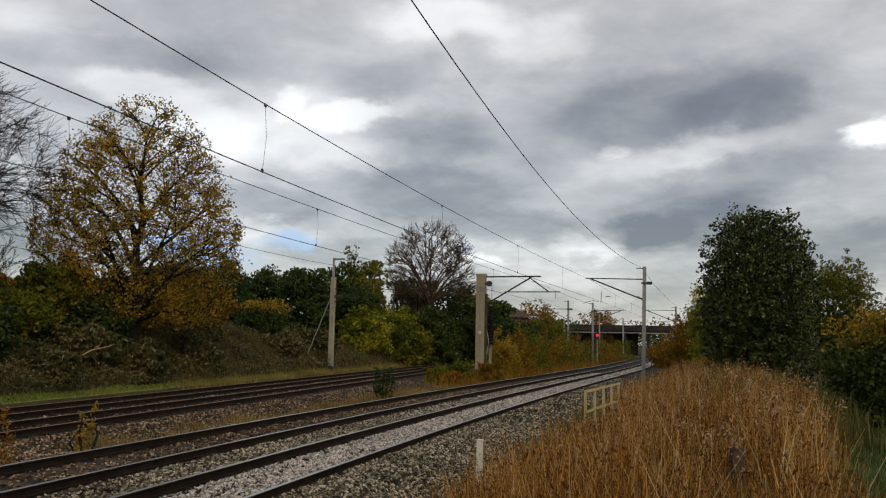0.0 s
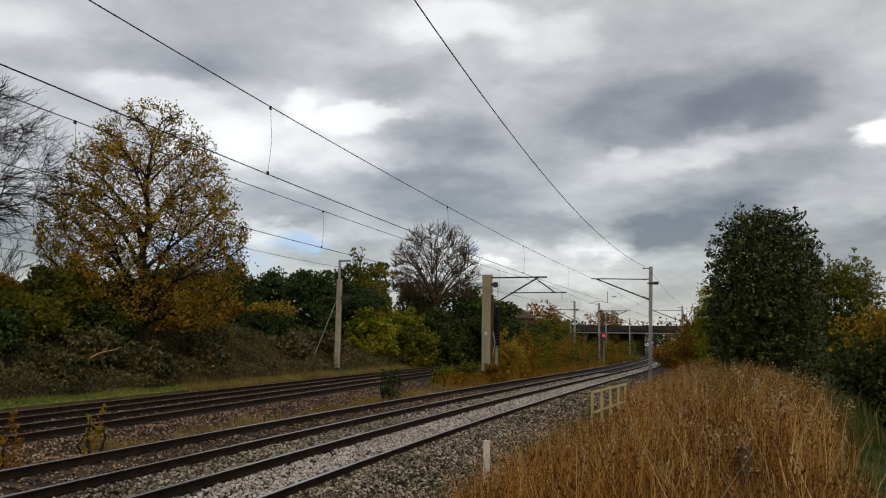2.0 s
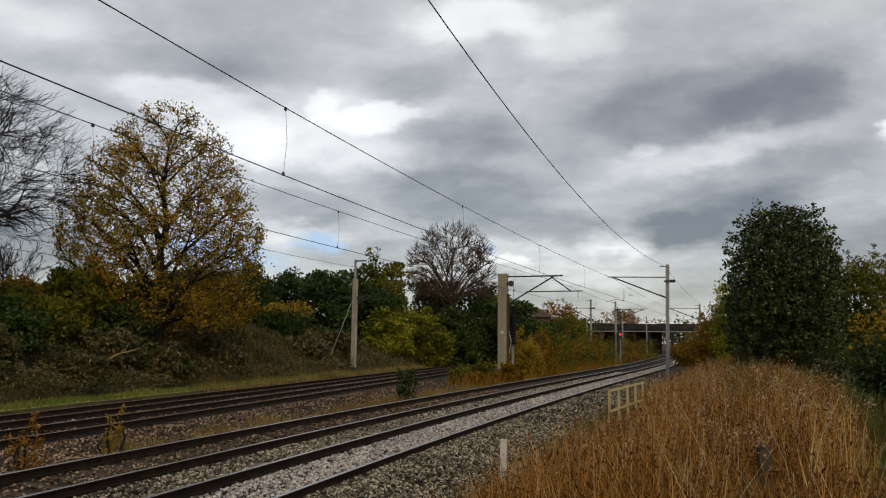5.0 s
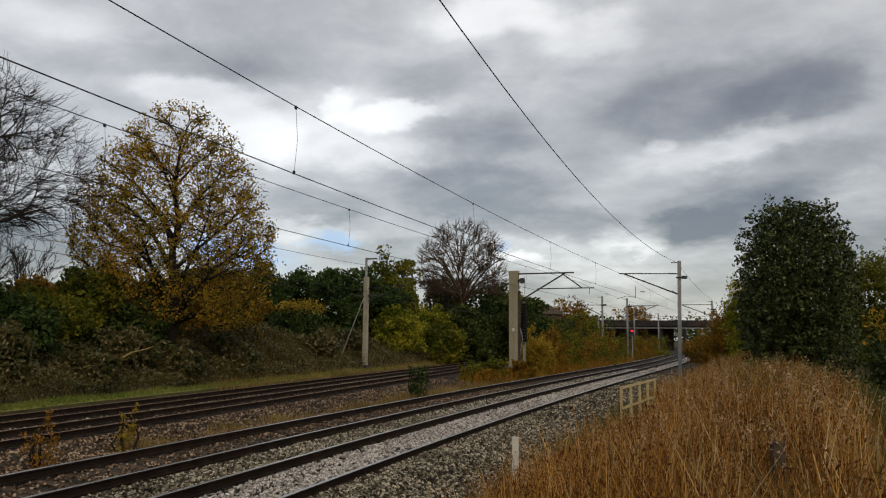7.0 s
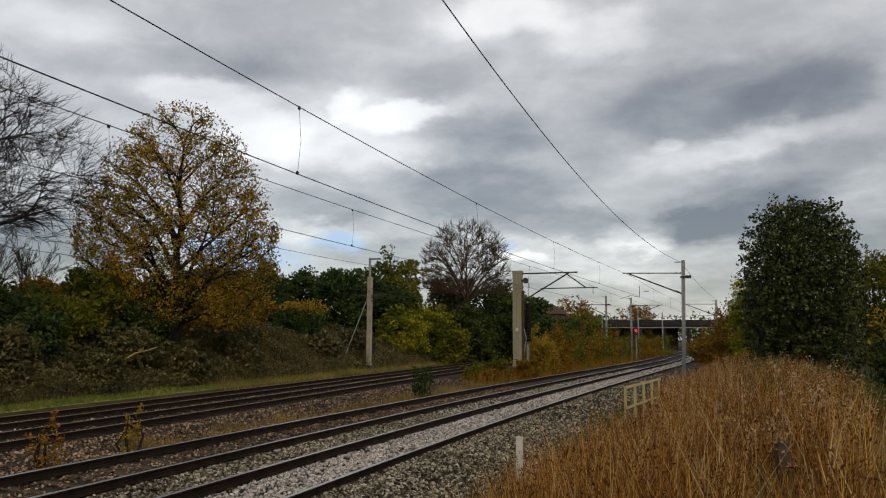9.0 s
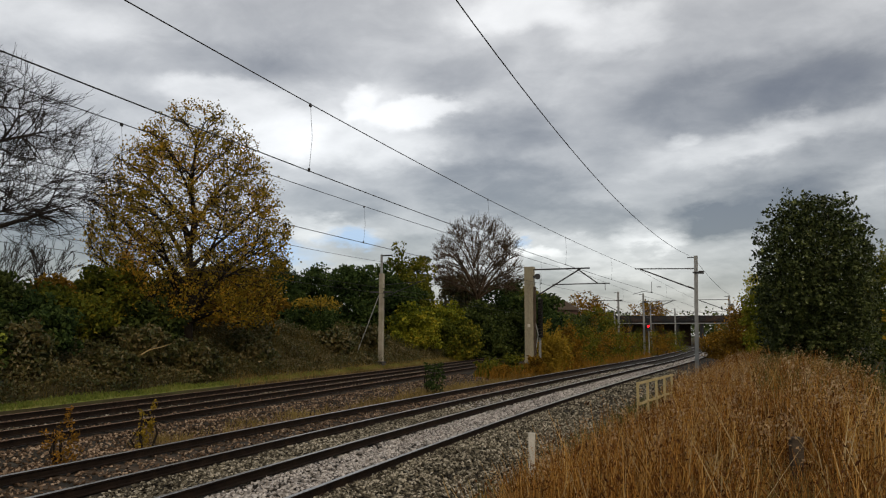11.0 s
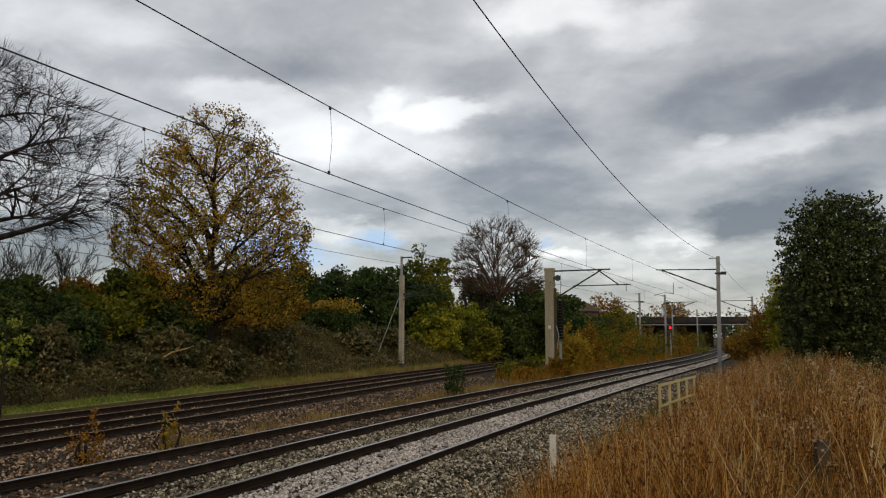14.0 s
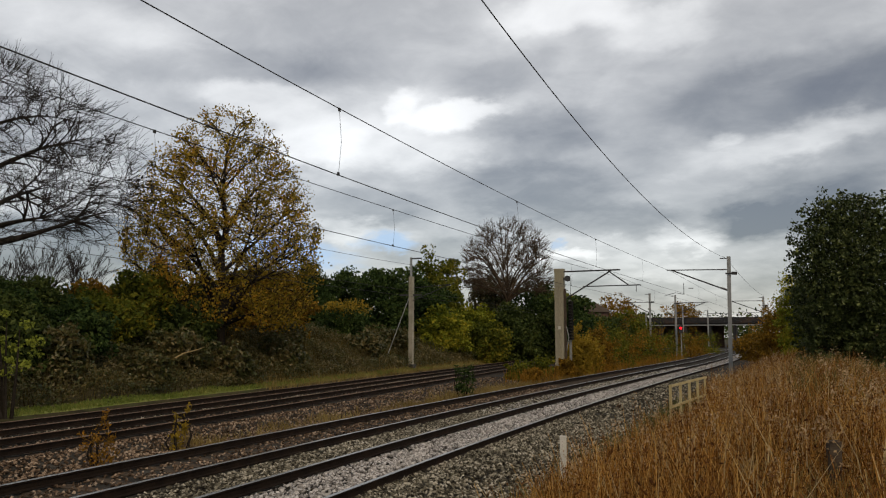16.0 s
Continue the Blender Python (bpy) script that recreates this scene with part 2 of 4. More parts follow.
DRY_GRASS = leafy("dry_grass", [(0.09, 0.066, 0.022), (0.21, 0.15, 0.05), (0.35, 0.27, 0.1)], 0.8, 0.25, 0.05)


# ---- sky: a far cloud sheet that drifts, thin enough to let the sun's light through ----
def cloud_material():
    m = bpy.data.materials.new("cloud_sheet")
    m.use_nodes = True
    n, l = m.node_tree.nodes, m.node_tree.links
    n.remove(n["Principled BSDF"])

    def math_node(op, *vals):
        q = n.new("ShaderNodeMath")
        q.operation = op
        for i, v in enumerate(vals):
            if hasattr(v, "links"):
                l.new(v, q.inputs[i])
            else:
                q.inputs[i].default_value = v
        return q.outputs[0]

    tc = n.new("ShaderNodeTexCoord")
    nv = n.new("ShaderNodeVectorMath")
    nv.operation = "NORMALIZE"
    l.new(tc.outputs["Object"], nv.inputs[0])
    sp = n.new("ShaderNodeSeparateXYZ")
    l.new(nv.outputs[0], sp.inputs[0])
    turn = math_node("MULTIPLY", math_node("ARCTAN2", sp.outputs[0], sp.outputs[1]), 57.2958)
    rise = math_node("MULTIPLY", math_node("ARCSINE", sp.outputs[2]), 57.2958)
    cb = n.new("ShaderNodeCombineXYZ")
    l.new(turn, cb.inputs[0])
    l.new(rise, cb.inputs[1])

    # the clouds lie in a level sheet, so their grain is laid out on a plane and flattens towards the horizon
    lift = math_node("ADD", sp.outputs[2], 0.3)
    pl = n.new("ShaderNodeCombineXYZ")
    l.new(math_node("DIVIDE", sp.outputs[0], lift), pl.inputs[0])
    l.new(math_node("DIVIDE", sp.outputs[1], lift), pl.inputs[1])

    def billow(scale, stretch, tilt, detail, offset, rough=0.5, warp=0.0):
        mp = n.new("ShaderNodeMapping")
        mp.inputs["Rotation"].default_value = (0, 0, radians(tilt))
        mp.inputs["Scale"].default_value = (scale, scale * stretch, 1)
        mp.inputs["Location"].default_value = (offset, offset * 0.7, offset)
        l.new(pl.outputs[0], mp.inputs[0])
        t = n.new("ShaderNodeTexNoise")
        t.inputs["Scale"].default_value, t.inputs["Detail"].default_value = 1.0, detail
        t.inputs["Roughness"].default_value, t.inputs["Distortion"].default_value = rough, warp
        l.new(mp.outputs[0], t.inputs["Vector"])
        return t

    # two warps, a broad one and a frayed one, so that no cloud has a plain outline
    bent = cb.outputs[0]
    for wob, amount in ((billow(2.2, 1.0, 0, 3, 3.0), (6, 4, 0)), (billow(9.0, 1.0, 20, 5, 8.0, 0.6), (3.0, 2.4, 0))):
        sub = n.new("ShaderNodeVectorMath")
        sub.operation = "SUBTRACT"
        l.new(wob.outputs["Color"], sub.inputs[0])
        sub.inputs[1].default_value = (0.5, 0.5, 0.5)
        scl = n.new("ShaderNodeVectorMath")
        scl.operation = "MULTIPLY_ADD"
        l.new(sub.outputs[0], scl.inputs[0])
        scl.inputs[1].default_value = amount
        l.new(bent, scl.inputs[2])
        bent = scl.outputs[0]

    def cloud(az, el, wide, high, tilt, amount):
        sh = n.new("ShaderNodeVectorMath")
        sh.operation = "SUBTRACT"
        l.new(scl.outputs[0], sh.inputs[0])
        sh.inputs[1].default_value = (az, el, 0)
        mp = n.new("ShaderNodeMapping")
        mp.vector_type = "TEXTURE"
        mp.inputs["Rotation"].default_value = (0, 0, radians(tilt))
        mp.inputs["Scale"].default_value = (wide, high, 1)
        l.new(sh.outputs[0], mp.inputs[0])
        ln = n.new("ShaderNodeVectorMath")
        ln.operation = "LENGTH"
        l.new(mp.outputs[0], ln.inputs[0])
        mr = n.new("ShaderNodeMapRange")
        mr.interpolation_type = "SMOOTHERSTEP"
        for i, v in enumerate((0.35, 1.2, amount, 0.0)):
            mr.inputs[i + 1].default_value = v
        l.new(ln.outputs[1], mr.inputs[0])
        return mr.outputs[0]

    big = billow(2.2, 1.2, 12, 7, 1.7, 0.5, 0.2).outputs[0]
    mid = billow(7.0, 1.1, -8, 8, 7.1, 0.58, 0.3).outputs[0]
    total = math_node("ADD", math_node("MULTIPLY", math_node("SUBTRACT", big, 0.5), 0.5), math_node("MULTIPLY", math_node("SUBTRACT", mid, 0.5), 0.36))
    total = math_node("ADD", total, 0.5)
    for c in LIGHT_CLOUDS + DARK_CLOUDS:
        total = math_node("ADD", total, cloud(*c))
    r = ramp(n, [(0.0, (0.125, 0.122, 0.128)), (0.22, (0.222, 0.217, 0.215)), (0.48, (0.445, 0.437, 0.425)), (0.72, (0.74, 0.73, 0.71)), (1.0, (1.0, 0.99, 0.97))])
    l.new(total, r.inputs[0])
    gap = math_node("ADD", cloud(-24.7, 7.6, 2.8, 0.9, 0, 0.85), cloud(-30.8, 6.2, 4.2, 1.6, 0, 0.9))
    gap = math_node("ADD", gap, cloud(-11.4, 6.6, 0.8, 0.5, 0, 0.6))
    mx = n.new("ShaderNodeMix")
    mx.data_type = "RGBA"
    l.new(gap, mx.inputs[0])
    l.new(r.outputs[0], mx.inputs[6])
    mx.inputs[7].default_value = (0.33, 0.47, 0.68, 1)
    em = n.new("ShaderNodeEmission")
    l.new(mx.outputs[2], em.inputs[0])
    em.inputs[1].default_value = 1.0
    tr = n.new("ShaderNodeBsdfTransparent")
    tr.inputs[0].default_value = (0.55, 0.55, 0.55, 1)
    ad = n.new("ShaderNodeAddShader")
    l.new(em.outputs[0], ad.inputs[0])
    l.new(tr.outputs[0], ad.inputs[1])
    l.new(ad.outputs[0], n["Material Output"].inputs[0])
    return m


# each cloud: turn from +Y and height in degrees, half-width, half-height, tilt, how much lighter or darker
LIGHT_CLOUDS = [
    (-34.3, 17.0, 5.8, 1.7, 0, 0.22), (-29.8, 14.3, 4.6, 2.5, 10, 0.26), (-20.2, 16.0, 5.4, 1.2, 8, 0.3), (-24.0, 16.7, 2.1, 1.2, 50, 0.22), (-21.9, 13.5, 5.8, 1.7, 0, 0.1),
    (-25.3, 15.5, 11.2, 3.5, 5, 0.16), (-12.1, 23.3, 6.2, 1.9, 0, 0.28), (-5.4, 21.6, 5.8, 2.1, 0, 0.2), (3.6, 13.4, 9.9, 1.4, 10, 0.08), (-0.3, 14.0, 1.8, 0.7, 10, 0.14),
    (-3.4, 7.3, 3.1, 1.2, 0, 0.26), (-5.4, 5.0, 4.6, 1.0, 0, 0.08), (-2.0, 3.5, 3.7, 1.0, 0, 0.12), (-10.6, 5.7, 2.5, 0.7, 0, 0.24), (-26.0, 8.1, 4.1, 1.0, 0, 0.14),
    (-45.0, 9.8, 6.6, 2.1, 0, 0.12), (-46.9, 20.3, 9.9, 2.5, 0, 0.12), (16.2, 14.0, 2.1, 1.1, 20, 0.5),
]
DARK_CLOUDS = [
    (-37.1, 19.2, 14.1, 1.7, 4, -0.1), (-25.3, 21.0, 9.5, 2.1, 12, -0.05), (-13.2, 15.0, 5.0, 1.9, 0, -0.18), (-13.9, 11.3, 7.9, 2.5, 0, -0.24), (-16.8, 18.8, 5.4, 1.7, 20, -0.1),
    (3.8, 16.9, 13.7, 2.9, 8, -0.22), (9.1, 16.6, 6.2, 2.1, 10, -0.14), (1.6, 7.9, 3.7, 1.5, 8, -0.24), (5.5, 8.3, 7.0, 2.5, 12, -0.32), (6.7, 10.6, 9.9, 2.5, 15, -0.24),
    (-7.8, 8.5, 7.0, 1.7, -5, -0.22), (-46.7, 5.6, 9.9, 2.9, 0, -0.4), (-26.4, 9.8, 5.8, 1.4, 0, -0.16), (12.4, 6.5, 7.5, 2.9, 0, -0.28), (-9.5, 3.0, 17.4, 2.1, 0, -0.16),
    (-21.0, 6.8, 6.6, 1.4, 0, -0.16),
]


def dome(radius, height, material):
    v, f, rings, seg = [], [], 48, 96
    for i in range(rings + 1):
        el = radians(-6 + 96 * i / rings)
        for j in range(seg):
            az = 2 * math.pi * j / seg
            v.append((radius * math.cos(el) * math.sin(az), radius * math.cos(el) * math.cos(az), height * math.sin(el)))
    for i in range(rings):
        for j in range(seg):
            a, b = i * seg + j, i * seg + (j + 1) % seg
            f.append((a, b, b + seg, a + seg))
    return flat_mesh("cloud_sheet", np.array(v), np.array(f), material, True)


clouds = thing("backdrop_clouds", Matrix.Translation((0, 0, 2)), "grey broken rain clouds drifting over a pale sky", "sky", kind="structure",
               mesh=dome(3500.0, 350.0, cloud_material()))

# ---- ground ----
PROFILE = [(-3000, 2.4), (-60, 2.4), (-34, 2.5), (-28, 2.3), (-26, 1.5), (-23.8, 0.35), (-22.6, -0.02), (-21.7, -0.2), (-21, -0.42), (-3.6, -0.5), (-2.9, -0.32), (-1.6, 0.0), (-0.6, 0.35),
           (0.6, 0.6), (2.5, 0.6), (4.2, 0.35), (5.2, 0.2), (7, 0.5), (12, 0.9), (40, 1.2), (3000, 1.2)]


def rough(x, y, s, seed=0.0):
    return noise.noise(Vector((x * s, y * s, seed)))


def ground_z(rel, y):
    for (a, za), (b, zb) in zip(PROFILE, PROFILE[1:]):
        if rel <= b:
            z = za + (zb - za) * (rel - a) / (b - a)
            break
    else:
        z = PROFILE[-1][1]
    away = 1.0 if rel < -22.5 or rel > -2.5 else 0.15
    return z + away * (0.16 * rough(rel, y, 0.35) + 0.06 * rough(rel, y, 1.3, 4.0))


def steps(lo, hi, knots):
    """Values from lo to hi with a step that depends on the stretch: knots of (until, step)."""
    out, q = [], lo
    for until, st in knots:
        while q < min(until, hi) - 1e-6:
            out.append(q)
            q += st
    return out + [hi]


def make_ground():
    xs = steps(-3000, 3000, [(-200, 280), (-60, 20), (-34, 3), (-21, 0.5), (-4, 1.0), (8, 0.4), (40, 3), (200, 20), (3000, 280)])
    ys = steps(-2000, 3200, [(-100, 190), (-10, 6), (70, 0.7), (130, 2), (400, 12), (3200, 280)])
    v = np.array([tuple(spot(x, y, ground_z(x, y))) for y in ys for x in xs])
    w = len(xs)
    f = np.array([(j * w + i, j * w + i + 1, (j + 1) * w + i + 1, (j + 1) * w + i) for j in range(len(ys) - 1) for i in range(w - 1)])
    return thing("ground", Matrix(), "rough grassy railway land with bare soil patches", "ground", kind="structure", mesh=flat_mesh("ground", v, f, SOIL, True))


ground = make_ground()

def make_verge():
    xs = steps(-22.75, -21.85, [(-21.85, 0.15)])
    ys = steps(-30, 120, [(120, 0.5)])
    w = len(xs)
    v = np.array([tuple(spot(x, y, ground_z(x, y) + (-0.06 if i in (0, w - 1) else 0.03))) for y in ys for i, x in enumerate(xs)])
    f = np.array([(j * w + i, j * w + i + 1, (j + 1) * w + i + 1, (j + 1) * w + i) for j in range(len(ys) - 1) for i in range(w - 1)])
    return thing("grass_verge", Matrix(), "strip of short green turf below the embankment", "grass verge", kind="structure", mesh=flat_mesh("grass_verge", v, f, TURF, True))


make_verge()

# ---- ballast ----
BED = [(-21.4, -0.45), (-20.6, -0.23), (-17.4, -0.21), (-14.4, -0.22), (-13.6, -0.36), (-12.2, -0.38), (-11.6, -0.16), (-11.0, -0.09), (-9.2, -0.14), (-8.9, -0.17), (-7.7, -0.13), (-7.3, -0.09), (-6.0, -0.15), (-5.2, -0.15), (-4.5, -0.3), (-3.2, -0.56)]


def bed_z(rel):
    for (a, za), (b, zb) in zip(BED, BED[1:]):
        if rel <= b:
            return za + (zb - za) * (rel - a) / (b - a)
    return BED[-1][1]


def make_bed():
    xs = steps(-21.4, -3.2, [(-3.2, 0.26)])
    ys = steps(-30, 330, [(60, 0.5), (330, 4)])
    v = np.array([tuple(spot(x, y, bed_z(x) - 0.015 + 0.025 * rough(x, y, 1.7))) for y in ys for x in xs])
    w = len(xs)
    f = np.array([(j * w + i, j * w + i + 1, (j + 1) * w + i + 1, (j + 1) * w + i) for j in range(len(ys) - 1) for i in range(w - 1)])
    return thing("ballast_bed", Matrix(), "bed of crushed stone ballast under the railway tracks", "ballast", kind="structure", mesh=flat_mesh("ballast_bed", v, f, BALLAST_BED, True))


ballast = make_bed()
OCTA = np.array([(1, 0, 0), (-1, 0, 0), (0, 1, 0), (0, -1, 0), (0, 0, 1), (0, 0, -1)], float)
OCTF = np.array([(0, 2, 4), (2, 1, 4), (1, 3, 4), (3, 0, 4), (2, 0, 5), (1, 2, 5), (3, 1, 5), (0, 3, 5)])


def stones(name, label, material, strips, rng):
    """Loose stones on the bed: strips of (rel from, rel to, y from, y to, count, size)."""
    allv = []
    for r0, r1, y0, y1, count, size in strips:
        rel, y = rng.uniform(r0, r1, count), rng.uniform(y0, y1, count)
        base = np.array([tuple(spot(a, b, bed_z(a) + 0.025 * rough(a, b, 1.7))) for a, b in zip(rel, y)])
        dims = size * rng.uniform(0.55, 1.25, (count, 1, 3)) * np.array([1, 1, 0.75])
        v = (OCTA[None] + rng.normal(0, 0.22, (count, 6, 3))) * dims
        th = rng.uniform(0, 6.283, count)
        c, s = np.cos(th), np.sin(th)
        tilt = rng.uniform(-0.7, 0.7, count)
        ct, st = np.cos(tilt), np.sin(tilt)
        x, yy, z = v[..., 0].copy(), v[..., 1].copy(), v[..., 2].copy()
        z2, y2 = z * ct[:, None] + yy * st[:, None], yy * ct[:, None] - z * st[:, None]
        v = np.stack([x * c[:, None] - y2 * s[:, None], x * s[:, None] + y2 * c[:, None], z2], -1) + base[:, None] + np.array([0, 0, 0.012])
        allv.append(v.reshape(-1, 3))
    v = np.concatenate(allv)
    k = len(v) // 6
    f = (OCTF[None] + 6 * np.arange(k)[:, None, None]).reshape(-1, 3)
    return tagged(part(name, flat_mesh(name, v, f, material), material, ballast, label), kind="stuff")


rng = np.random.default_rng(3)
stones("pale_stones", "fresh pale granite ballast stones", STONES_PALE, [(-7.25, -6.02, 6, 26, 6480, 0.040), (-7.25, -6.02, 26, 60, 5040, 0.046), (-7.25, -6.02, 60, 120, 2160, 0.066), (-9.1, -7.6, 26, 70, 2520, 0.046)], rng)
stones("grey_stones", "weathered grey ballast stones", STONES_GREY, [(-9.15, -7.55, 5, 26, 10500, 0.040), (-5.85, -3.3, 5, 26, 17000, 0.040), (-9.15, -7.55, 26, 60, 4320, 0.046), (-5.85, -3.3, 26, 60, 6480, 0.050),
       (-18.1, -16.8, 8, 60, 5040, 0.044)], rng)
stones("brown_stones", "rust-stained brown ballast stones", STONES_BROWN, [(-12.6, -11.0, 6, 30, 11000, 0.040), (-12.6, -11.0, 30, 60, 3600, 0.050), (-10.75, -9.45, 6, 40, 3240, 0.037), (-16.6, -15.3, 8, 50, 1800, 0.040), (-19.7, -18.3, 8, 50, 1800, 0.040),
       (-13.3, -12.5, 6, 40, 4000, 0.040), (-14.9, -13.2, 8, 50, 9000, 0.042), (-21.2, -19.9, 8, 60, 6000, 0.044)], rng)

# ---- tracks ----
RAIL_BODY = [(-0.07, -0.159), (0.07, -0.159), (0.07, -0.147), (0.012, -0.13), (0.01, -0.045), (0.035, -0.036), (0.036, -0.008), (-0.036, -0.008), (-0.035, -0.036), (-0.01, -0.045), (-0.012, -0.13), (-0.07, -0.147)]
RAIL_HEAD = [(-0.036, -0.008), (0.036, -0.008), (0.032, -0.001), (0.02, 0.0), (-0.02, 0.0), (-0.032, -0.001)]


def rail_frames(rel, z, y0, y1, shift=None):
    out = []
    for y in steps(y0, y1, [(70, 1.0), (y1, 3.0)]):
        r = rel + (shift(y) if shift else 0.0)
        o = spot(r, y, z)
        h = heading(y)
        out.append((o, Vector((math.cos(h), -math.sin(h), 0)), Vector((0, 0, 1))))
    return out


def railway_track(label, near, far, z_near, z_far, head, sleeper_mat, y0, y1, slept, shift=None, sink=0.0):
    tr = thing("railway_track", Matrix(), label, "railway track", "railway tracks")
    for rel, z in ((near, z_near), (far, z_far)):
        fr = rail_frames(rel, z, y0, y1, shift)
        rail = part("rail", Mesh().sweep(RAIL_BODY, fr), RAIL_SIDE, tr)
        part("rail_head", Mesh().sweep(RAIL_HEAD, fr), head, rail, "worn running surface of the rail")
    me = Mesh().box((-1.25, -0.125, -0.14), (1.25, 0.125, 0.0)).data("sleeper", sleeper_mat)
    mid, tilt = (near + far) / 2, math.atan2(z_far - z_near, abs(far - near))
    y = slept[0]
    while y < slept[1]:
        r = mid + (shift(y) if shift else 0.0)
        sl = new("sleeper", me)
        sl.parent = tr
        sl.matrix_world = Matrix.Translation(spot(r, y, (z_near + z_far) / 2 - 0.163 - sink)) @ Matrix.Rotation(-heading(y), 4, "Z") @ Matrix.Rotation(tilt, 4, "Y") @ Matrix.Rotation(random.uniform(-0.01, 0.01), 4, "Z")
        y += 0.65
    return tr


railway_track("main line track on pale fresh ballast with bright worn rails", -5.924, -7.429, 0.0, 0.083, RAIL_TOP, CONCRETE, -12, 320, (2, 62), sink=0.03)
railway_track("main line track with dark oily ballast and bright worn rails", -9.327, -10.832, 0.026, 0.097, RAIL_TOP, TIMBER, -12, 320, (2, 62), sink=0.02)
railway_track("disused-looking siding track with rusty rails and dark timber sleepers", -15.25, -16.75, -0.02, -0.02, RUSTY_TOP, TIMBER, -12, 150, (6, 60), sink=0.045)
railway_track("disused-looking siding track with rusty rails and dark timber sleepers", -18.3, -19.8, -0.02, -0.02, RUSTY_TOP, TIMBER, -12, 150, (6, 60), sink=0.045)

# ---- overhead line ----
SPANS = [-46.0, 4.5, 54.0, 103.0, 152.0, 200.0, 250.0]


def hung(y, top, sag):
    """Height at y: top is one height, or those at the near support and at all the others; sag the same."""
    near, far = top if isinstance(top, tuple) else (top, top)
    s0, s1 = sag if isinstance(sag, tuple) else (sag, sag)
    for i, (a, b) in enumerate(zip(SPANS, SPANS[1:])):
        if y <= b:
            q = (y - a) / (b - a)
            za, zb = (near if i <= 1 else far), (near if i == 0 else far)
            return za + (zb - za) * q - 4 * (s0 if i <= 1 else s1) * q * (1 - q)
    return far


def wire_points(rel, top, sag, y0, y1, stagger=0.0):
    pts = []
    for y in steps(y0, y1, [(y1, 1.5)]):
        k = 0.0
        for i, (a, b) in enumerate(zip(SPANS, SPANS[1:])):
            if a <= y <= b:
                k = (1 - 2 * (y - a) / (b - a)) * (1 if i % 2 else -1)
        pts.append(spot(rel + stagger * k, y, hung(y, top, sag)))
    return pts


def overhead_wires(label, rel, cat_top, cat_sag, con_top, con_sag, droppers, y0=-46, y1=250, stagger=0.0, thick=0.0095):
    ob = thing("overhead_wires", Matrix(), label, "overhead wires", "overhead wires of the railway")
    part("catenary_wire", Mesh().tube(wire_points(rel, cat_top, cat_sag, y0, y1, stagger), thick, 5), WIRE, ob)
    part("contact_wire", Mesh().tube(wire_points(rel, con_top, con_sag, y0, y1, stagger), thick, 5), WIRE, ob)
    for y in droppers:
        a, b = wire_points(rel, cat_top, cat_sag, y, y + 0.01, stagger)[0], wire_points(rel, con_top, con_sag, y, y + 0.01, stagger)[0]
        m = Mesh()
        mid = a.lerp(b, 0.5) + Vector((0.04, 0.02, 0))
        m.tube([a, mid, b], 0.004, 4)
        m.box(a - Vector((0.012, 0.03, 0.05)), a + Vector((0.012, 0.03, 0.012)))
        m.box(b - Vector((0.012, 0.03, 0.012)), b + Vector((0.012, 0.03, 0.05)))
        part("dropper", m, WIRE, ob)
    return ob


overhead_wires("black catenary and contact wires over the pale track", -6.65, (6.44, 6.68), (0.06, 0.3), (5.19, 5.46), 0.0, [1.8, 12.2, 22.8, 33.2, 43.6, 66, 78, 90])
overhead_wires("black catenary and contact wires over the dark track", -10.1, (6.18, 6.4), (0.04, 0.3), (5.08, 5.16), 0.0, [1.4, 11.5, 21.5, 31.8, 42, 66, 78, 90])
overhead_wires("black catenary and contact wires over the siding", -18.3, (5.25, 5.3), 0.05, (4.82, 4.95), 0.0, [10, 22, 34, 46], y1=110)


def single_wire(label, rel, top, sag, y0, y1, thick=0.012):
    return thing("feeder_wire", Matrix(), label, "wire", mesh=Mesh().tube(wire_points(rel, top, sag, y0, y1), thick, 5).data("feeder_wire", WIRE))


single_wire("black return wire slung along the mast tops", -3.3, (7.4, 7.5), 0.64, -46, 200, 0.011)
single_wire("black feeder wire slung along the siding masts", -20.5, 7.6, 0.5, -46, 152)


# ---- masts ----
def insulator(m, a, b, r=0.06):
    a, b = Vector(a), Vector(b)
    for i in range(5):
        m.tube([a.lerp(b, i / 5 + 0.02), a.lerp(b, i / 5 + 0.1), a.lerp(b, i / 5 + 0.18)], [r * 0.4, r, r * 0.4], 8)
    return m


def h_profile(w, d, t=0.014):
    return [(-w, -d), (w, -d), (w, -d + t), (t / 2, -d + t), (t / 2, d - t), (w, d - t), (w, d), (-w, d), (-w, d - t), (-t / 2, d - t), (-t / 2, -d + t), (-w, -d + t)]


def upright(profile, z0, z1):
    return Mesh().sweep([(a, b) for a, b in profile], [(Vector((0, 0, z)), Vector((1, 0, 0)), Vector((0, 1, 0))) for z in (z0, z1)])


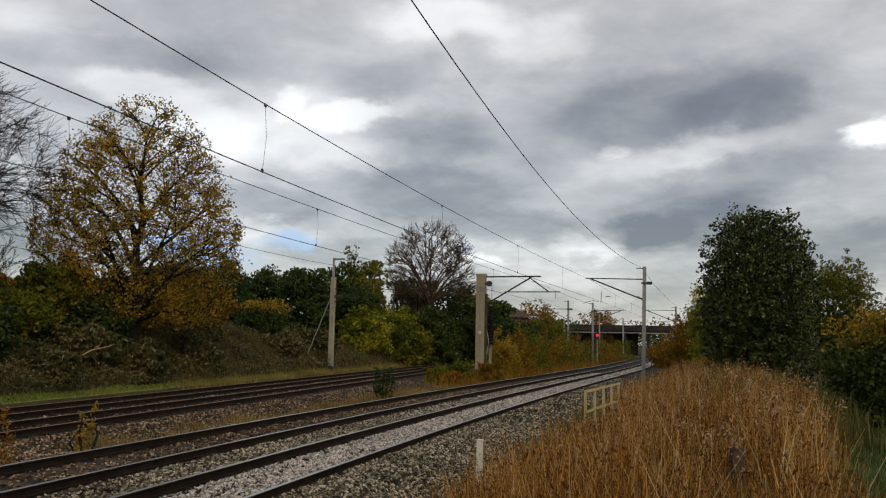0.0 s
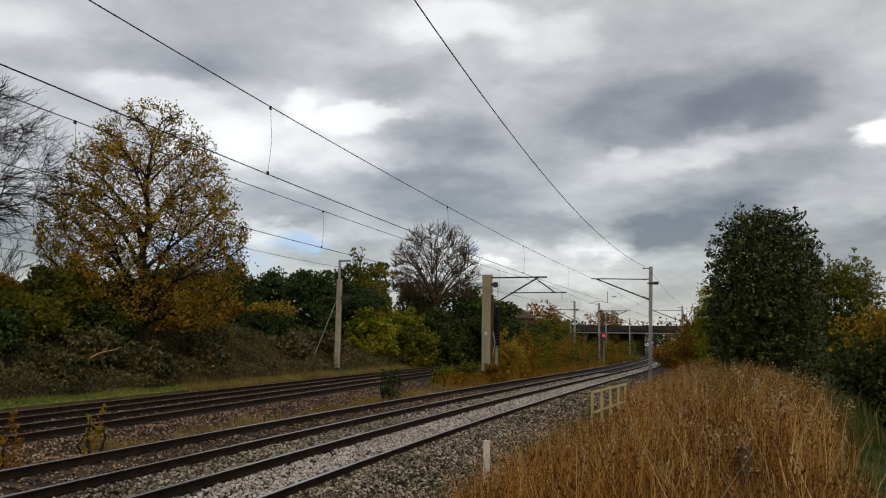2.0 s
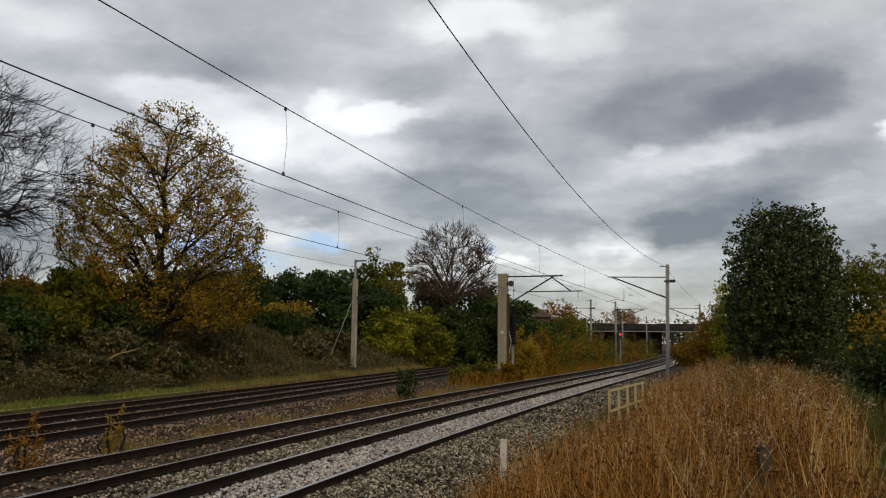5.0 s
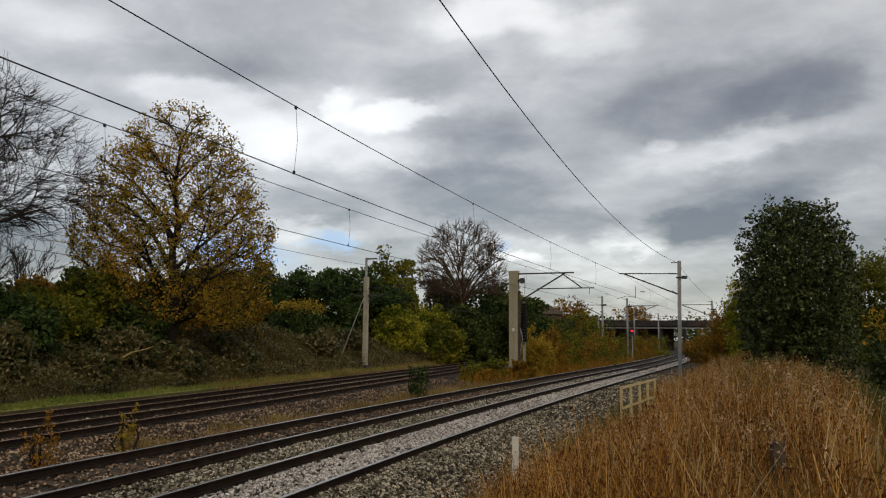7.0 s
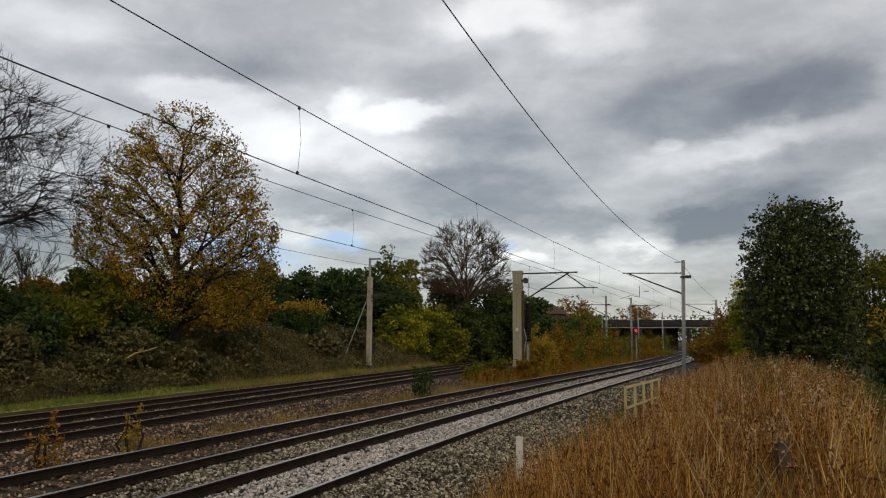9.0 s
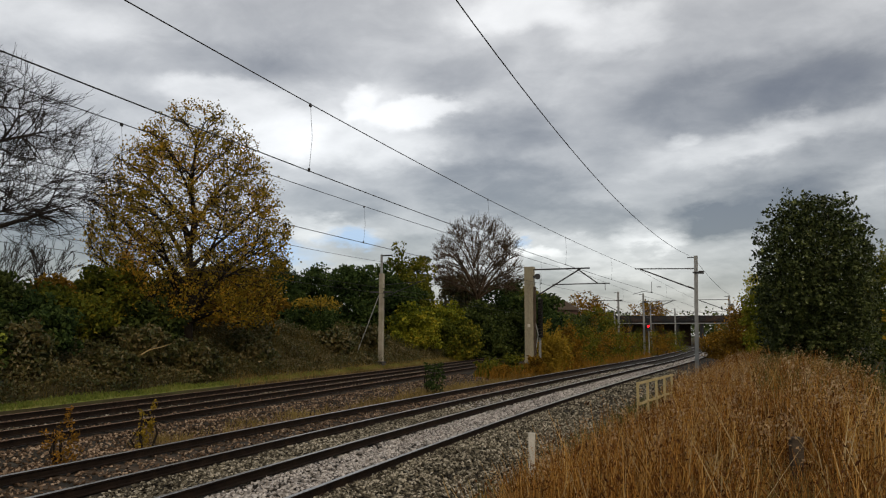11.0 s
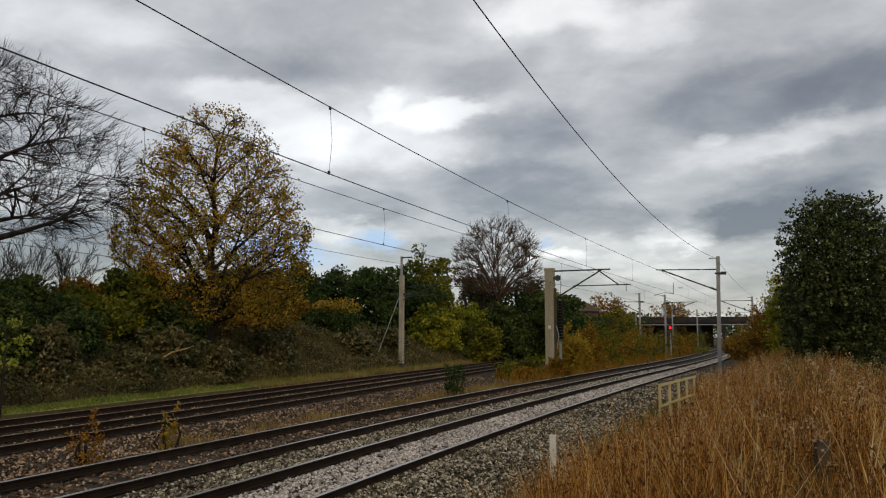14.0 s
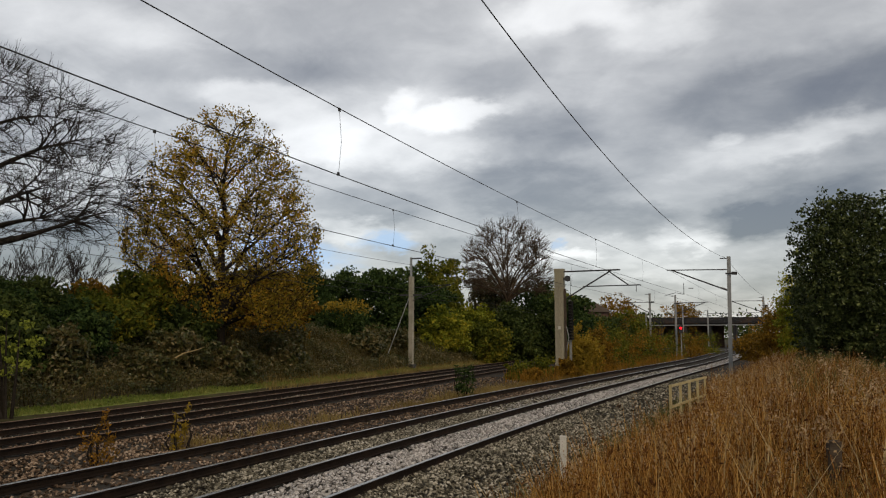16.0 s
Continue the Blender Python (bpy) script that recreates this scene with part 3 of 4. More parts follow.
def cantilever_mast(label, rel, y, top, reach, arm_z, con_z, side, lean=0.0, foot=-0.6, bracket=True, place=None):
    """A steel mast with a registration arm that reaches over the track; side is +1 when the arm goes to -X."""
    ob = thing("overhead_line_mast", Matrix.Translation(place or spot(rel, y)) @ Matrix.Rotation(-heading(y), 4, "Z") @ Matrix.Rotation(lean, 4, "Y"), label, "railway mast", "masts of the overhead line")
    part("mast_column", upright(h_profile(0.11, 0.12), foot, top), STEEL, ob)
    s = -side
    m = Mesh()
    m.tube([(0, 0, arm_z), (s * (reach + 0.35), 0, arm_z + 0.02)], 0.035, 8)
    part("top_tube", m, DARK_STEEL, ob)
    part("strut", Mesh().tube([(0, 0, con_z + 0.35), (s * reach, 0, arm_z)], 0.045, 8), DARK_STEEL, ob)
    m = Mesh().tube([(s * reach * 0.62, 0, con_z + 0.55), (s * (reach - 1.05), 0, con_z + 0.55)], 0.025, 6)
    m.tube([(s * (reach - 0.75), 0, con_z + 0.9), (s * (reach - 0.75), 0, con_z + 0.12)], 0.02, 6)
    m.tube([(s * (reach - 0.75), 0, con_z + 0.15), (s * (reach - 0.2), 0, con_z + 0.25), (s * (reach + 0.5), 0, con_z + 0.05)], 0.018, 6)
    part("registration_arm", m, DARK_STEEL, ob)
    part("insulator", insulator(Mesh(), (s * 0.12, 0, arm_z), (s * 0.55, 0, arm_z)), PORCELAIN, ob)
    part("insulator", insulator(Mesh(), (s * 0.12, 0, con_z + 0.43), (s * 0.5, 0, con_z + 0.6)), PORCELAIN, ob)
    if bracket:
        m = Mesh().box((-0.55, -0.04, top - 0.14), (0.12, 0.04, top - 0.09))
        part("wire_bracket", m, DARK_STEEL, ob)
        m = Mesh().box((-0.2, -0.18, top - 1.15), (0.2, 0.18, top - 1.07)).box((0.15, -0.05, top - 1.2), (0.5, 0.05, top - 1.0))
        part("clamp_bracket", m, DARK_STEEL, ob)
    return ob


cantilever_mast("grey steel mast with an arm over the pale track", -3.3, 54, 7.6, 3.6, 6.75, 5.0, 1, lean=0.02)
cantilever_mast("grey steel mast beside the main line", -3.3, 103, 7.3, 3.6, 6.8, 5.0, 1)
cantilever_mast("grey steel mast beside the main line", -3.3, 152, 7.3, 3.6, 6.8, 5.0, 1)
cantilever_mast("grey steel mast with an arm over the dark track", -13.6, 103, 7.7, 3.6, 6.7, 5.0, -1)
cantilever_mast("grey steel mast with an arm over the dark track", -13.6, 152, 7.4, 3.6, 6.7, 5.0, -1)
cantilever_mast("grey steel mast among the line-side bushes", 0, 100, 7.8, 2.6, 6.7, 5.0, 1, place=Vector((-9.2, 100, 0)))
cantilever_mast("grey steel mast among the line-side bushes", 0, 150, 8.0, 2.6, 6.7, 5.0, 1, place=Vector((-8.0, 150, 0)))
cantilever_mast("grey steel mast among the line-side bushes", 0, 170, 7.6, 2.6, 6.7, 5.0, 1, place=Vector((-16.5, 170, 0)))


def concrete_post():
    ob = thing("portal_post", Matrix.Translation(spot(-13.7, 52)) @ Matrix.Rotation(-heading(52), 4, "Z"), "stained cream concrete post carrying an arm over the track", "railway mast", "masts of the overhead line")
    part("post_column", Mesh().box((-0.3, -0.22, -0.6), (0.3, 0.22, 6.75)).box((-0.32, -0.24, 6.75), (0.32, 0.24, 6.95)), POST_PAINT, ob)
    part("top_tube", Mesh().tube([(0.3, 0, 6.75), (4.1, 0, 6.75)], 0.05, 8), DARK_STEEL, ob)
    part("strut", Mesh().tube([(0.35, 0, 4.9), (3.5, 0, 6.72)], 0.05, 8), DARK_STEEL, ob)
    part("strut", Mesh().tube([(3.3, 0, 6.7), (4.6, 0, 5.75)], 0.04, 8), DARK_STEEL, ob)
    part("registration_arm", Mesh().tube([(1.6, 0, 5.72), (5.4, 0, 5.72)], 0.035, 8).tube([(5.1, 0, 5.72), (5.1, 0, 5.3)], 0.02, 6), DARK_STEEL, ob)
    part("insulator", insulator(Mesh(), (0.4, 0, 6.75), (0.85, 0, 6.75)), PORCELAIN, ob)
    part("conduit", Mesh().box((0.34, -0.2, -0.2), (0.46, -0.05, 5.6)), TIMBER, ob)
    for z in (0.55, 5.75):
        part("band", Mesh().box((-0.33, -0.25, z), (0.33, 0.25, z + 0.14)), CONCRETE, ob)
    part("pulley_bracket", Mesh().box((0.3, -0.2, 6.2), (0.75, -0.12, 6.34)).tube([(0.6, -0.22, 6.27), (0.6, -0.1, 6.27)], 0.2, 12), DARK_STEEL, ob)
    part("brace", Mesh().tube([(0.33, -0.1, 0.9), (0.6, -0.1, 2.4)], 0.03, 6).tube([(0.33, -0.1, 3.6), (0.6, -0.1, 2.4)], 0.03, 6), STEEL, ob)
    part("front_rib", Mesh().box((-0.06, -0.25, 0.7), (0.06, -0.222, 2.85)).box((-0.06, -0.25, 3.15), (0.06, -0.222, 5.7)), POST_PAINT, ob)
    part("plate", Mesh().box((-0.09, -0.245, 2.9), (0.09, -0.222, 3.1)), WHITE_PAINT, ob)
    return ob


concrete_post()


def balance_weight():
    ob = thing("tension_weight", Matrix.Translation(spot(-13.2, 52.6)) @ Matrix.Rotation(-heading(52), 4, "Z"), "steel guide column with a dark stack of tensioning weights", "tension weight")
    part("guide_column", upright(h_profile(0.07, 0.07, 0.012), -0.6, 4.9), STEEL, ob)
    for i in range(13):
        z = 2.2 + 0.2 * i
        part("weight", Mesh().tube([(0.1, -0.16, z), (0.1, -0.16, z + 0.02), (0.1, -0.16, z + 0.16), (0.1, -0.16, z + 0.18)], [0.15, 0.17, 0.17, 0.15], 12), BLACK_IRON, ob)
    part("pull_rope", Mesh().tube([(0.1, -0.16, 4.7), (0.1, -0.16, 6.6)], 0.015, 5), WIRE, ob)
    return ob


balance_weight()


def siding_mast():
    p = Vector((-23.2, 56.4, 0))
    ob = thing("overhead_line_mast", Matrix.Translation(p) @ Matrix.Rotation(-0.1, 4, "Z"), "weathered concrete mast with a steel extension and a stay rod", "railway mast", "masts of the overhead line")
    part("mast_column", Mesh().box((-0.16, -0.16, -0.4), (0.16, 0.16, 7.1)), CONCRETE, ob)
    part("foot_block", Mesh().box((-0.3, -0.3, -0.4), (0.3, 0.3, 0.32)), DARK_STEEL, ob)
    part("extension", Mesh().box((-0.09, -0.09, 7.1), (0.05, 0.05, 8.6)), STEEL, ob)
    part("top_bracket", Mesh().box((-0.1, -0.05, 8.45), (0.9, 0.05, 8.55)), DARK_STEEL, ob)
    part("cross_arm", Mesh().box((-1.0, -0.06, 5.6), (0.9, 0.06, 5.72)), DARK_STEEL, ob)
    part("stay_rod", Mesh().tube([(-0.15, 0, 5.6), (-2.1, -0.6, 0.2)], 0.035, 6), STEEL, ob)
    part("arm", Mesh().tube([(0.1, 0, 5.2), (3.6, -0.8, 6.3)], 0.035, 6).tube([(0.1, 0, 6.2), (4.2, -1, 6.35)], 0.025, 6), DARK_STEEL, ob)
    return ob


siding_mast()


# ---- bridge ----
def bridge():
    y = 216.0
    c = spot(-8, y)
    ob = thing("road_bridge", Matrix.Translation(c) @ Matrix.Rotation(-heading(y), 4, "Z"), "dark girder road bridge on columns across the railway", "bridge")
    part("girder", Mesh().box((-45, -4, 6.0), (45, -3.6, 7.5)), GIRDER, ob)
    part("deck", Mesh().box((-45, -3.6, 5.7), (45, 4, 6.1)), GIRDER, ob)
    part("cross_beam", Mesh().box((-45, -4.05, 5.4), (45, -3.5, 5.62)), STEEL, ob)
    for x in (-22, -16, -10, -4, 10, 16):
        part("column", Mesh().box((x - 0.35, -3.8, -0.6), (x + 0.35, 3.6, 5.4)), GIRDER, ob)
    # dark wall added behind the columns, standing in for the shade under the deck
    part("added_dark_backing", Mesh().box((-45, 4.05, -0.6), (-7, 4.5, 5.6)), BRICK, ob)
    part("abutment", Mesh().box((12, -3.5, -0.6), (45, 4, 5.7)), BRICK, ob)
    return ob


bridge()


# ---- a house behind the trees ----
def house():
    ob = thing("house", Matrix.Translation((-25.2, 142.0, 0.4)) @ Matrix.Rotation(0.9, 4, "Z"), "brown brick house with a tiled roof behind the trees", "house")
    part("wall", Mesh().box((-4, -3, -0.6), (4, 3, 6.6)), BRICK, ob)
    m = Mesh()
    m.v = [(-4.4, -3.5, 6.5), (4.4, -3.5, 6.5), (4.4, 3.5, 6.5), (-4.4, 3.5, 6.5), (-3.4, 0, 8.4), (3.4, 0, 8.4)]
    m.f = [(0, 1, 5, 4), (2, 3, 4, 5), (0, 4, 3), (1, 2, 5), (3, 2, 1, 0)]
    part("roof", m, TIMBER, ob)
    return ob


house()


# ---- leaves and trees ----
def leaf_mesh(name, centres, size, material, rng, droop=0.0, slim=0.6):
    """One kite-shaped leaf at each centre, turned at random."""
    n = len(centres)
    u = rng.normal(0, 1, (n, 3))
    u[:, 2] -= droop
    u /= np.linalg.norm(u, axis=1, keepdims=True)
    w = np.cross(u, rng.normal(0, 1, (n, 3)))
    w /= np.linalg.norm(w, axis=1, keepdims=True) + 1e-9
    nn = np.cross(u, w)
    s = size * rng.uniform(0.6, 1.35, (n, 1))
    v = np.stack([centres - u * s * 0.5, centres + w * s * slim * 0.5 + nn * s * 0.1, centres + u * s * 0.5, centres - w * s * slim * 0.5 + nn * s * 0.1], 1).reshape(-1, 3)
    return flat_mesh(name, v, np.arange(4 * n).reshape(-1, 4), material)


def grow(mesh, p, d, length, radius, level, tips, rnd, spec, limbs=None):
    """A limb with its side shoots; the ends of the last shoots are kept in tips."""
    segs = 6 if level == 0 else 4 if level == 1 else 3 if level < spec["levels"] else 2
    pts, radii, q, dd = [p.copy()], [radius], p.copy(), d.normalized()
    for i in range(segs):
        dd = (dd + Vector((rnd.gauss(0, 1), rnd.gauss(0, 1), rnd.gauss(0, 1))) * spec["wander"] + Vector((0, 0, spec["lift"][min(level, len(spec["lift"]) - 1)]))).normalized()
        q = q + dd * (length / segs)
        pts.append(q.copy())
        radii.append(max(spec["thin"], radius * (1 - 0.8 * (i + 1) / segs)))
    mesh.tube(pts, radii, 7 if level == 0 else 5 if level == 1 else 3, caps=False)
    if level >= spec["levels"]:
        tips.append((pts[-1], dd))
        tips.append((pts[-2], dd))
        return
    count = spec["shoots"][level]
    for i in range(count):
        f = spec["from"][level] + (1 - spec["from"][level]) * (i + rnd.random()) / count
        j = min(int(f * segs), segs - 1)
        at = pts[j].lerp(pts[j + 1], f * segs - j)
        ax = Vector((rnd.gauss(0, 1), rnd.gauss(0, 1), rnd.gauss(0, 0.6)))
        if level == 0:
            turn = 2.39996 * i + rnd.gauss(0, 0.25)
            ax = Vector((math.cos(turn), math.sin(turn), 0.0))
        along = (pts[j + 1] - pts[j]).normalized()
        side = (ax - along * ax.dot(along)).normalized()
        spread = spec["spread"][level] * rnd.uniform(0.75, 1.2)
        nd = along * math.cos(spread) + side * math.sin(spread)
        size = length * spec["ratio"][level] * rnd.uniform(0.75, 1.15) * (1.15 - spec["taper"][level] * f)
        if level == 0:
            limbs.append(Mesh())
        grow(limbs[-1] if level == 0 else mesh, at, nd, size, max(spec["thin"], radii[j] * spec["slender"]), level + 1, tips, rnd, spec)


def tree(name, label, place, seed, spec, height, leaf=None, leaf_size=0.16, per_tip=10, leaf_spread=0.35, group="", turn=0.0, bark=None, lean=(0, 0)):
    rnd, rg = random.Random(seed), np.random.default_rng(seed)
    ob = thing(name, Matrix.Translation(place) @ Matrix.Rotation(turn, 4, "Z"), label, "tree", group)
    m, tips, limbs = Mesh(), [], []
    grow(m, Vector((0, 0, -0.3)), Vector((lean[0], lean[1], 1)), height * spec["trunk"], spec["girth"], 0, tips, rnd, spec, limbs)
    part("trunk", m, bark or BARK, ob, smooth=True)
    for limb in limbs:
        part("limb", limb, bark or BARK, ob, smooth=True)
    if leaf:
        c = np.array([tuple(t[0]) for t in tips])
        c = np.repeat(c, per_tip, 0) + rg.normal(0, leaf_spread, (len(c) * per_tip, 3))
        part("crown", leaf_mesh("crown", c, leaf_size, leaf, rg, 0.3), leaf, ob)
    return ob


def crown_points(rg, count, tall, low, dome, inner):
    """Places inside a crown that is round in plan: dome gives its reach at shares of its height."""
    z = low + (1 - low) * rg.random(count * 6)
    reach = np.interp(z, [q[0] for q in dome], [q[1] for q in dome])
    keep = rg.random(count * 6) < (reach / reach.max()) ** 2
    z, reach = z[keep][:count], reach[keep][:count]
    a, r = rg.uniform(0, 2 * math.pi, len(z)), reach * np.sqrt(rg.uniform(inner, 1.0, len(z)))
    return np.stack([np.cos(a) * r, np.sin(a) * r, z * tall], 1)


def crowned_tree(name, label, place, seed, tall, low, dome, girth, fork, limbs, counts, thin, bark, rise=0.8, wild=0.1, sink=0.6, leaf=None, leaf_size=0.14, per_tip=5, leaf_spread=0.2, trunk=0.92, stout=0.012, twigs=(0, 0.0)):
    """A tree whose shoots fill its crown: every shoot springs from the nearest older wood below it."""
    rg, rnd = np.random.default_rng(seed), random.Random(seed)
    ob = thing(name, Matrix.Translation(place), label, "tree")
    pts = [Vector((rnd.gauss(0, 0.04) * i, rnd.gauss(0, 0.04) * i, -0.3 + (tall * trunk + 0.3) * i / 9)) for i in range(10)]
    part("trunk", Mesh().tube(pts, [max(thin * 2, girth * (1 - 0.93 * i / 9)) for i in range(10)], 8), bark, ob, smooth=True)
    meshes, wood, heads, owner, rad = [], [], [], [], []

    def shoot(mesh, who, a, goal, along, r0, r1, segs, store):
        d = goal - a
        mid = a.lerp(goal, 0.45) + along * ((0.22 if segs > 3 else 0.12) * d.length) + Vector((rnd.gauss(0, 1), rnd.gauss(0, 1), rnd.gauss(0, 1))) * (wild * d.length)
        path = []
        for i in range(segs + 1):
            q = i / segs
            w = a * (1 - q) ** 2 + mid * (2 * q * (1 - q)) + goal * q * q
            if 0 < i < segs:
                w += Vector((rnd.gauss(0, 1), rnd.gauss(0, 1), rnd.gauss(0, 1))) * (wild * 0.3 * d.length / segs)
            path.append(w)
        radii = [r0 + (r1 - r0) * i / segs for i in range(segs + 1)]
        mesh.tube(path, radii, 6 if segs > 5 else 4 if segs > 3 else 3, caps=False)
        for i in range(1, segs + 1):
            store.append((path[i], (path[i] - path[i - 1]).normalized(), who, radii[i]))

    store = []
    for i in range(limbs):
        zt = low + (1 - low) * ((i + rnd.random()) / limbs) ** 0.9
        out = float(np.interp(zt, [q[0] for q in dome], [q[1] for q in dome])) * rnd.uniform(0.7, 0.92)
        turn = 2.39996 * i + rnd.gauss(0, 0.25)
        goal = Vector((math.cos(turn) * out, math.sin(turn) * out, zt * tall * 0.96))
        zs = min(max(goal.z - rise * out, fork * tall), tall * trunk * 0.95)
        k = min(8, int((zs + 0.3) / (tall * trunk + 0.3) * 9))
        a = pts[k].lerp(pts[k + 1], (zs + 0.3) / (tall * trunk + 0.3) * 9 - k)
        r0 = max(thin * 3, girth * (1 - 0.93 * k / 9) * 0.6)
        meshes.append(Mesh())
        shoot(meshes[-1], i, a, goal, Vector((0, 0, 1)) * rise, r0, thin * 1.5, 9, store)
    tips = []
    for level, count in enumerate(counts):
        base = np.array([tuple(q[0]) for q in store])
        goals = crown_points(rg, count, tall, low, dome, (0.08, 0.2, 0.3)[min(level, 2)])
        fresh = []
        ways = np.array([tuple(q[1]) for q in store], dtype=np.float32)
        base = base.astype(np.float32)
        for c in range(0, len(goals), 300):
            g = goals[c:c + 300].astype(np.float32)
            rel = g[:, None, :] - base[None]
            far2 = (rel ** 2).sum(2)
            ahead = (rel * ways[None]).sum(2) / np.sqrt(far2 + 1e-6)
            d = far2 * (1.75 - ahead) + sink * 4 * np.maximum(0, 0.25 * np.sqrt((rel[..., :2] ** 2).sum(2)) - rel[..., 2])
            for goal, k in zip(g, d.argmin(1)):
                p, along, who, r = store[k]
                goal = goal.astype(float)
                shoot(meshes[who], who, p, Vector(goal), along, max(thin, min(r * 0.75, stout * (goal - base[k]).dot(goal - base[k]) ** 0.5 + thin)), thin * 0.8, (5, 4, 3, 2)[min(level, 3)], fresh)
        store = store + fresh
        tips = fresh
    for i in range(twigs[0]):
        p, along, who, r = tips[i % len(tips)]
        out = Vector((p.x, p.y, (p.z - 0.35 * tall) * 0.9)).normalized()
        d = (along * 0.6 + out * 0.7 + Vector((rnd.gauss(0, 1), rnd.gauss(0, 1), rnd.gauss(0, 1) + 0.3)) * 0.32).normalized() * twigs[1] * rnd.uniform(0.5, 1.2)
        meshes[who].tube([p, p + d * 0.5 + Vector((rnd.gauss(0, 1), rnd.gauss(0, 1), rnd.gauss(0, 1))) * (0.04 * d.length), p + d], [thin * 0.8, thin * 0.65, thin * 0.4], 3, caps=False)
    for m in meshes:
        part("limb", m, bark, ob, smooth=True)
    if leaf:
        c = np.array([tuple(t[0]) for t in tips])
        c = np.repeat(c, per_tip, 0) + rg.normal(0, leaf_spread, (len(c) * per_tip, 3))
        part("crown", leaf_mesh("crown", c, leaf_size, leaf, rg, 0.3), leaf, ob)
    return ob


def bush(name, label, place, seed, wide, deep, high, leaf, leaf_size, count, category="bush", group="", clumps=60, low=None, stems=4, spray=0.0, top=None, lumps=0.2, core=0.25, square=2.5, clump=(0.2, 0.36)):
    """A shrub or a dense crown: many leaf clumps over an uneven body, on stems that rise from the ground."""
    rg, rnd = np.random.default_rng(seed), random.Random(seed)
    ob = thing(name, Matrix.Translation(place), label, category, group)
    for i in range(stems):
        a, r = rnd.uniform(0, 6.28), rnd.uniform(0.1, 0.7)
        e = Vector((math.cos(a) * wide * 0.5 * r, math.sin(a) * deep * 0.5 * r, high * rnd.uniform(0.5, 0.85)))
        b = Vector((math.cos(a) * 0.2 * wide * r, math.sin(a) * 0.2 * deep * r, -0.3))
        m = Mesh().tube([b, b.lerp(e, 0.5) + Vector((rnd.gauss(0, 0.1), rnd.gauss(0, 0.1), 0.1)), e], [0.03 + high * 0.012, 0.02 + high * 0.006, 0.012], 5, caps=False)
        part("stem", m, BARK, ob)
    d = rg.normal(0, 1, (clumps, 3))
    d /= (np.abs(d) ** square).sum(1, keepdims=True) ** (1 / square)
    r = rg.uniform(0.2, 1.0, (clumps, 1)) ** 0.4 * (1 + rg.normal(0, lumps, (clumps, 1)) * 0.5)
    if low is None:
        half, mid = np.array([wide * 0.5, deep * 0.5, high * 0.6]), high * 0.4
    else:
        half, mid = np.array([wide * 0.5, deep * 0.5, (high - low) * 0.5]), low + (high - low) * 0.5
    cc = d * r * half * 0.84 + np.array([0, 0, mid])
    pick = rg.integers(0, clumps, count)
    size = half.min() * rg.uniform(*clump, (clumps, 1))
    dirs = rg.normal(0, 1, (count, 3))
    dirs /= np.linalg.norm(dirs, axis=1, keepdims=True)
    p = cc[pick] + dirs * (rg.uniform(0.1, 1, (count, 1)) ** 0.4) * size[pick] * np.array([1.1, 1.1, 0.8])
    inner = rg.random(count) < core
    p[inner] = dirs[inner] * (rg.uniform(0, 1, (inner.sum(), 1)) ** 0.4) * half * 0.8 + np.array([0, 0, mid])
    if spray:
        k = rg.random(count) < spray
        p[k] += d[pick[k]] * rg.uniform(0, 0.25, (k.sum(), 1)) * half
    under = p[:, 2] < 0.03
    p[under, 2] = rg.uniform(0.02, 0.3 * high, under.sum())
    if top:
        up = p[:, 2] + rg.normal(0, 0.09 * high, count) > high * top[1]
        part("foliage", leaf_mesh("foliage", p[~up], leaf_size, leaf, rg), leaf, ob)
        part("turning_foliage", leaf_mesh("turning_foliage", p[up], leaf_size, top[0], rg), top[0], ob, top[2])
    else:
        part("foliage", leaf_mesh("foliage", p, leaf_size, leaf, rg), leaf, ob)
    return ob


def at(x, y):
    return Vector((x, y, ground_z(rel_of(x, y), y)))


crowned_tree("autumn_tree", "tall half-bare tree with yellow-brown autumn leaves above the embankment", at(-26.35, 36.5), 21, 14.0, 0.1,
             [(0.0, 4.0), (0.22, 5.2), (0.4, 5.6), (0.58, 5.2), (0.71, 4.4), (0.8, 3.7), (0.88, 2.8), (0.95, 1.7), (1.0, 0.7)], 0.3, 0.1, 30, (420, 2600), 0.014, BARK,
             rise=1.0, leaf=LEAF_AUTUMN, leaf_size=0.15, per_tip=4, leaf_spread=0.17)
crowned_tree("bare_tree", "large leafless tree with dark spreading branches beyond the embankment", at(-29.2, 22.0), 5, 11.7, 0.36,
             [(0.0, 5.5), (0.28, 6.6), (0.45, 8.0), (0.65, 8.0), (0.8, 6.7), (0.92, 4.4), (1.0, 2.3)], 0.6, 0.28, 15, (220, 1500), 0.0105, BARK, rise=0.6, wild=0.08, twigs=(11500, 0.7), sink=0.1, trunk=0.8, stout=0.022)
crowned_tree("bare_tree", "leafless fan-shaped tree rising behind the bushes", at(-23.3, 84.9) + Vector((0, 0, 4.6)), 9, 11.2, 0.25,
             [(0.0, 4.4), (0.45, 5.2), (0.65, 5.1), (0.82, 4.3), (0.93, 3.0), (1.0, 1.7)], 0.36, 0.16, 30, (240, 1300), 0.02, PALE_BARK, rise=1.3, wild=0.04, sink=1.0, trunk=0.5, twigs=(6500, 0.7))
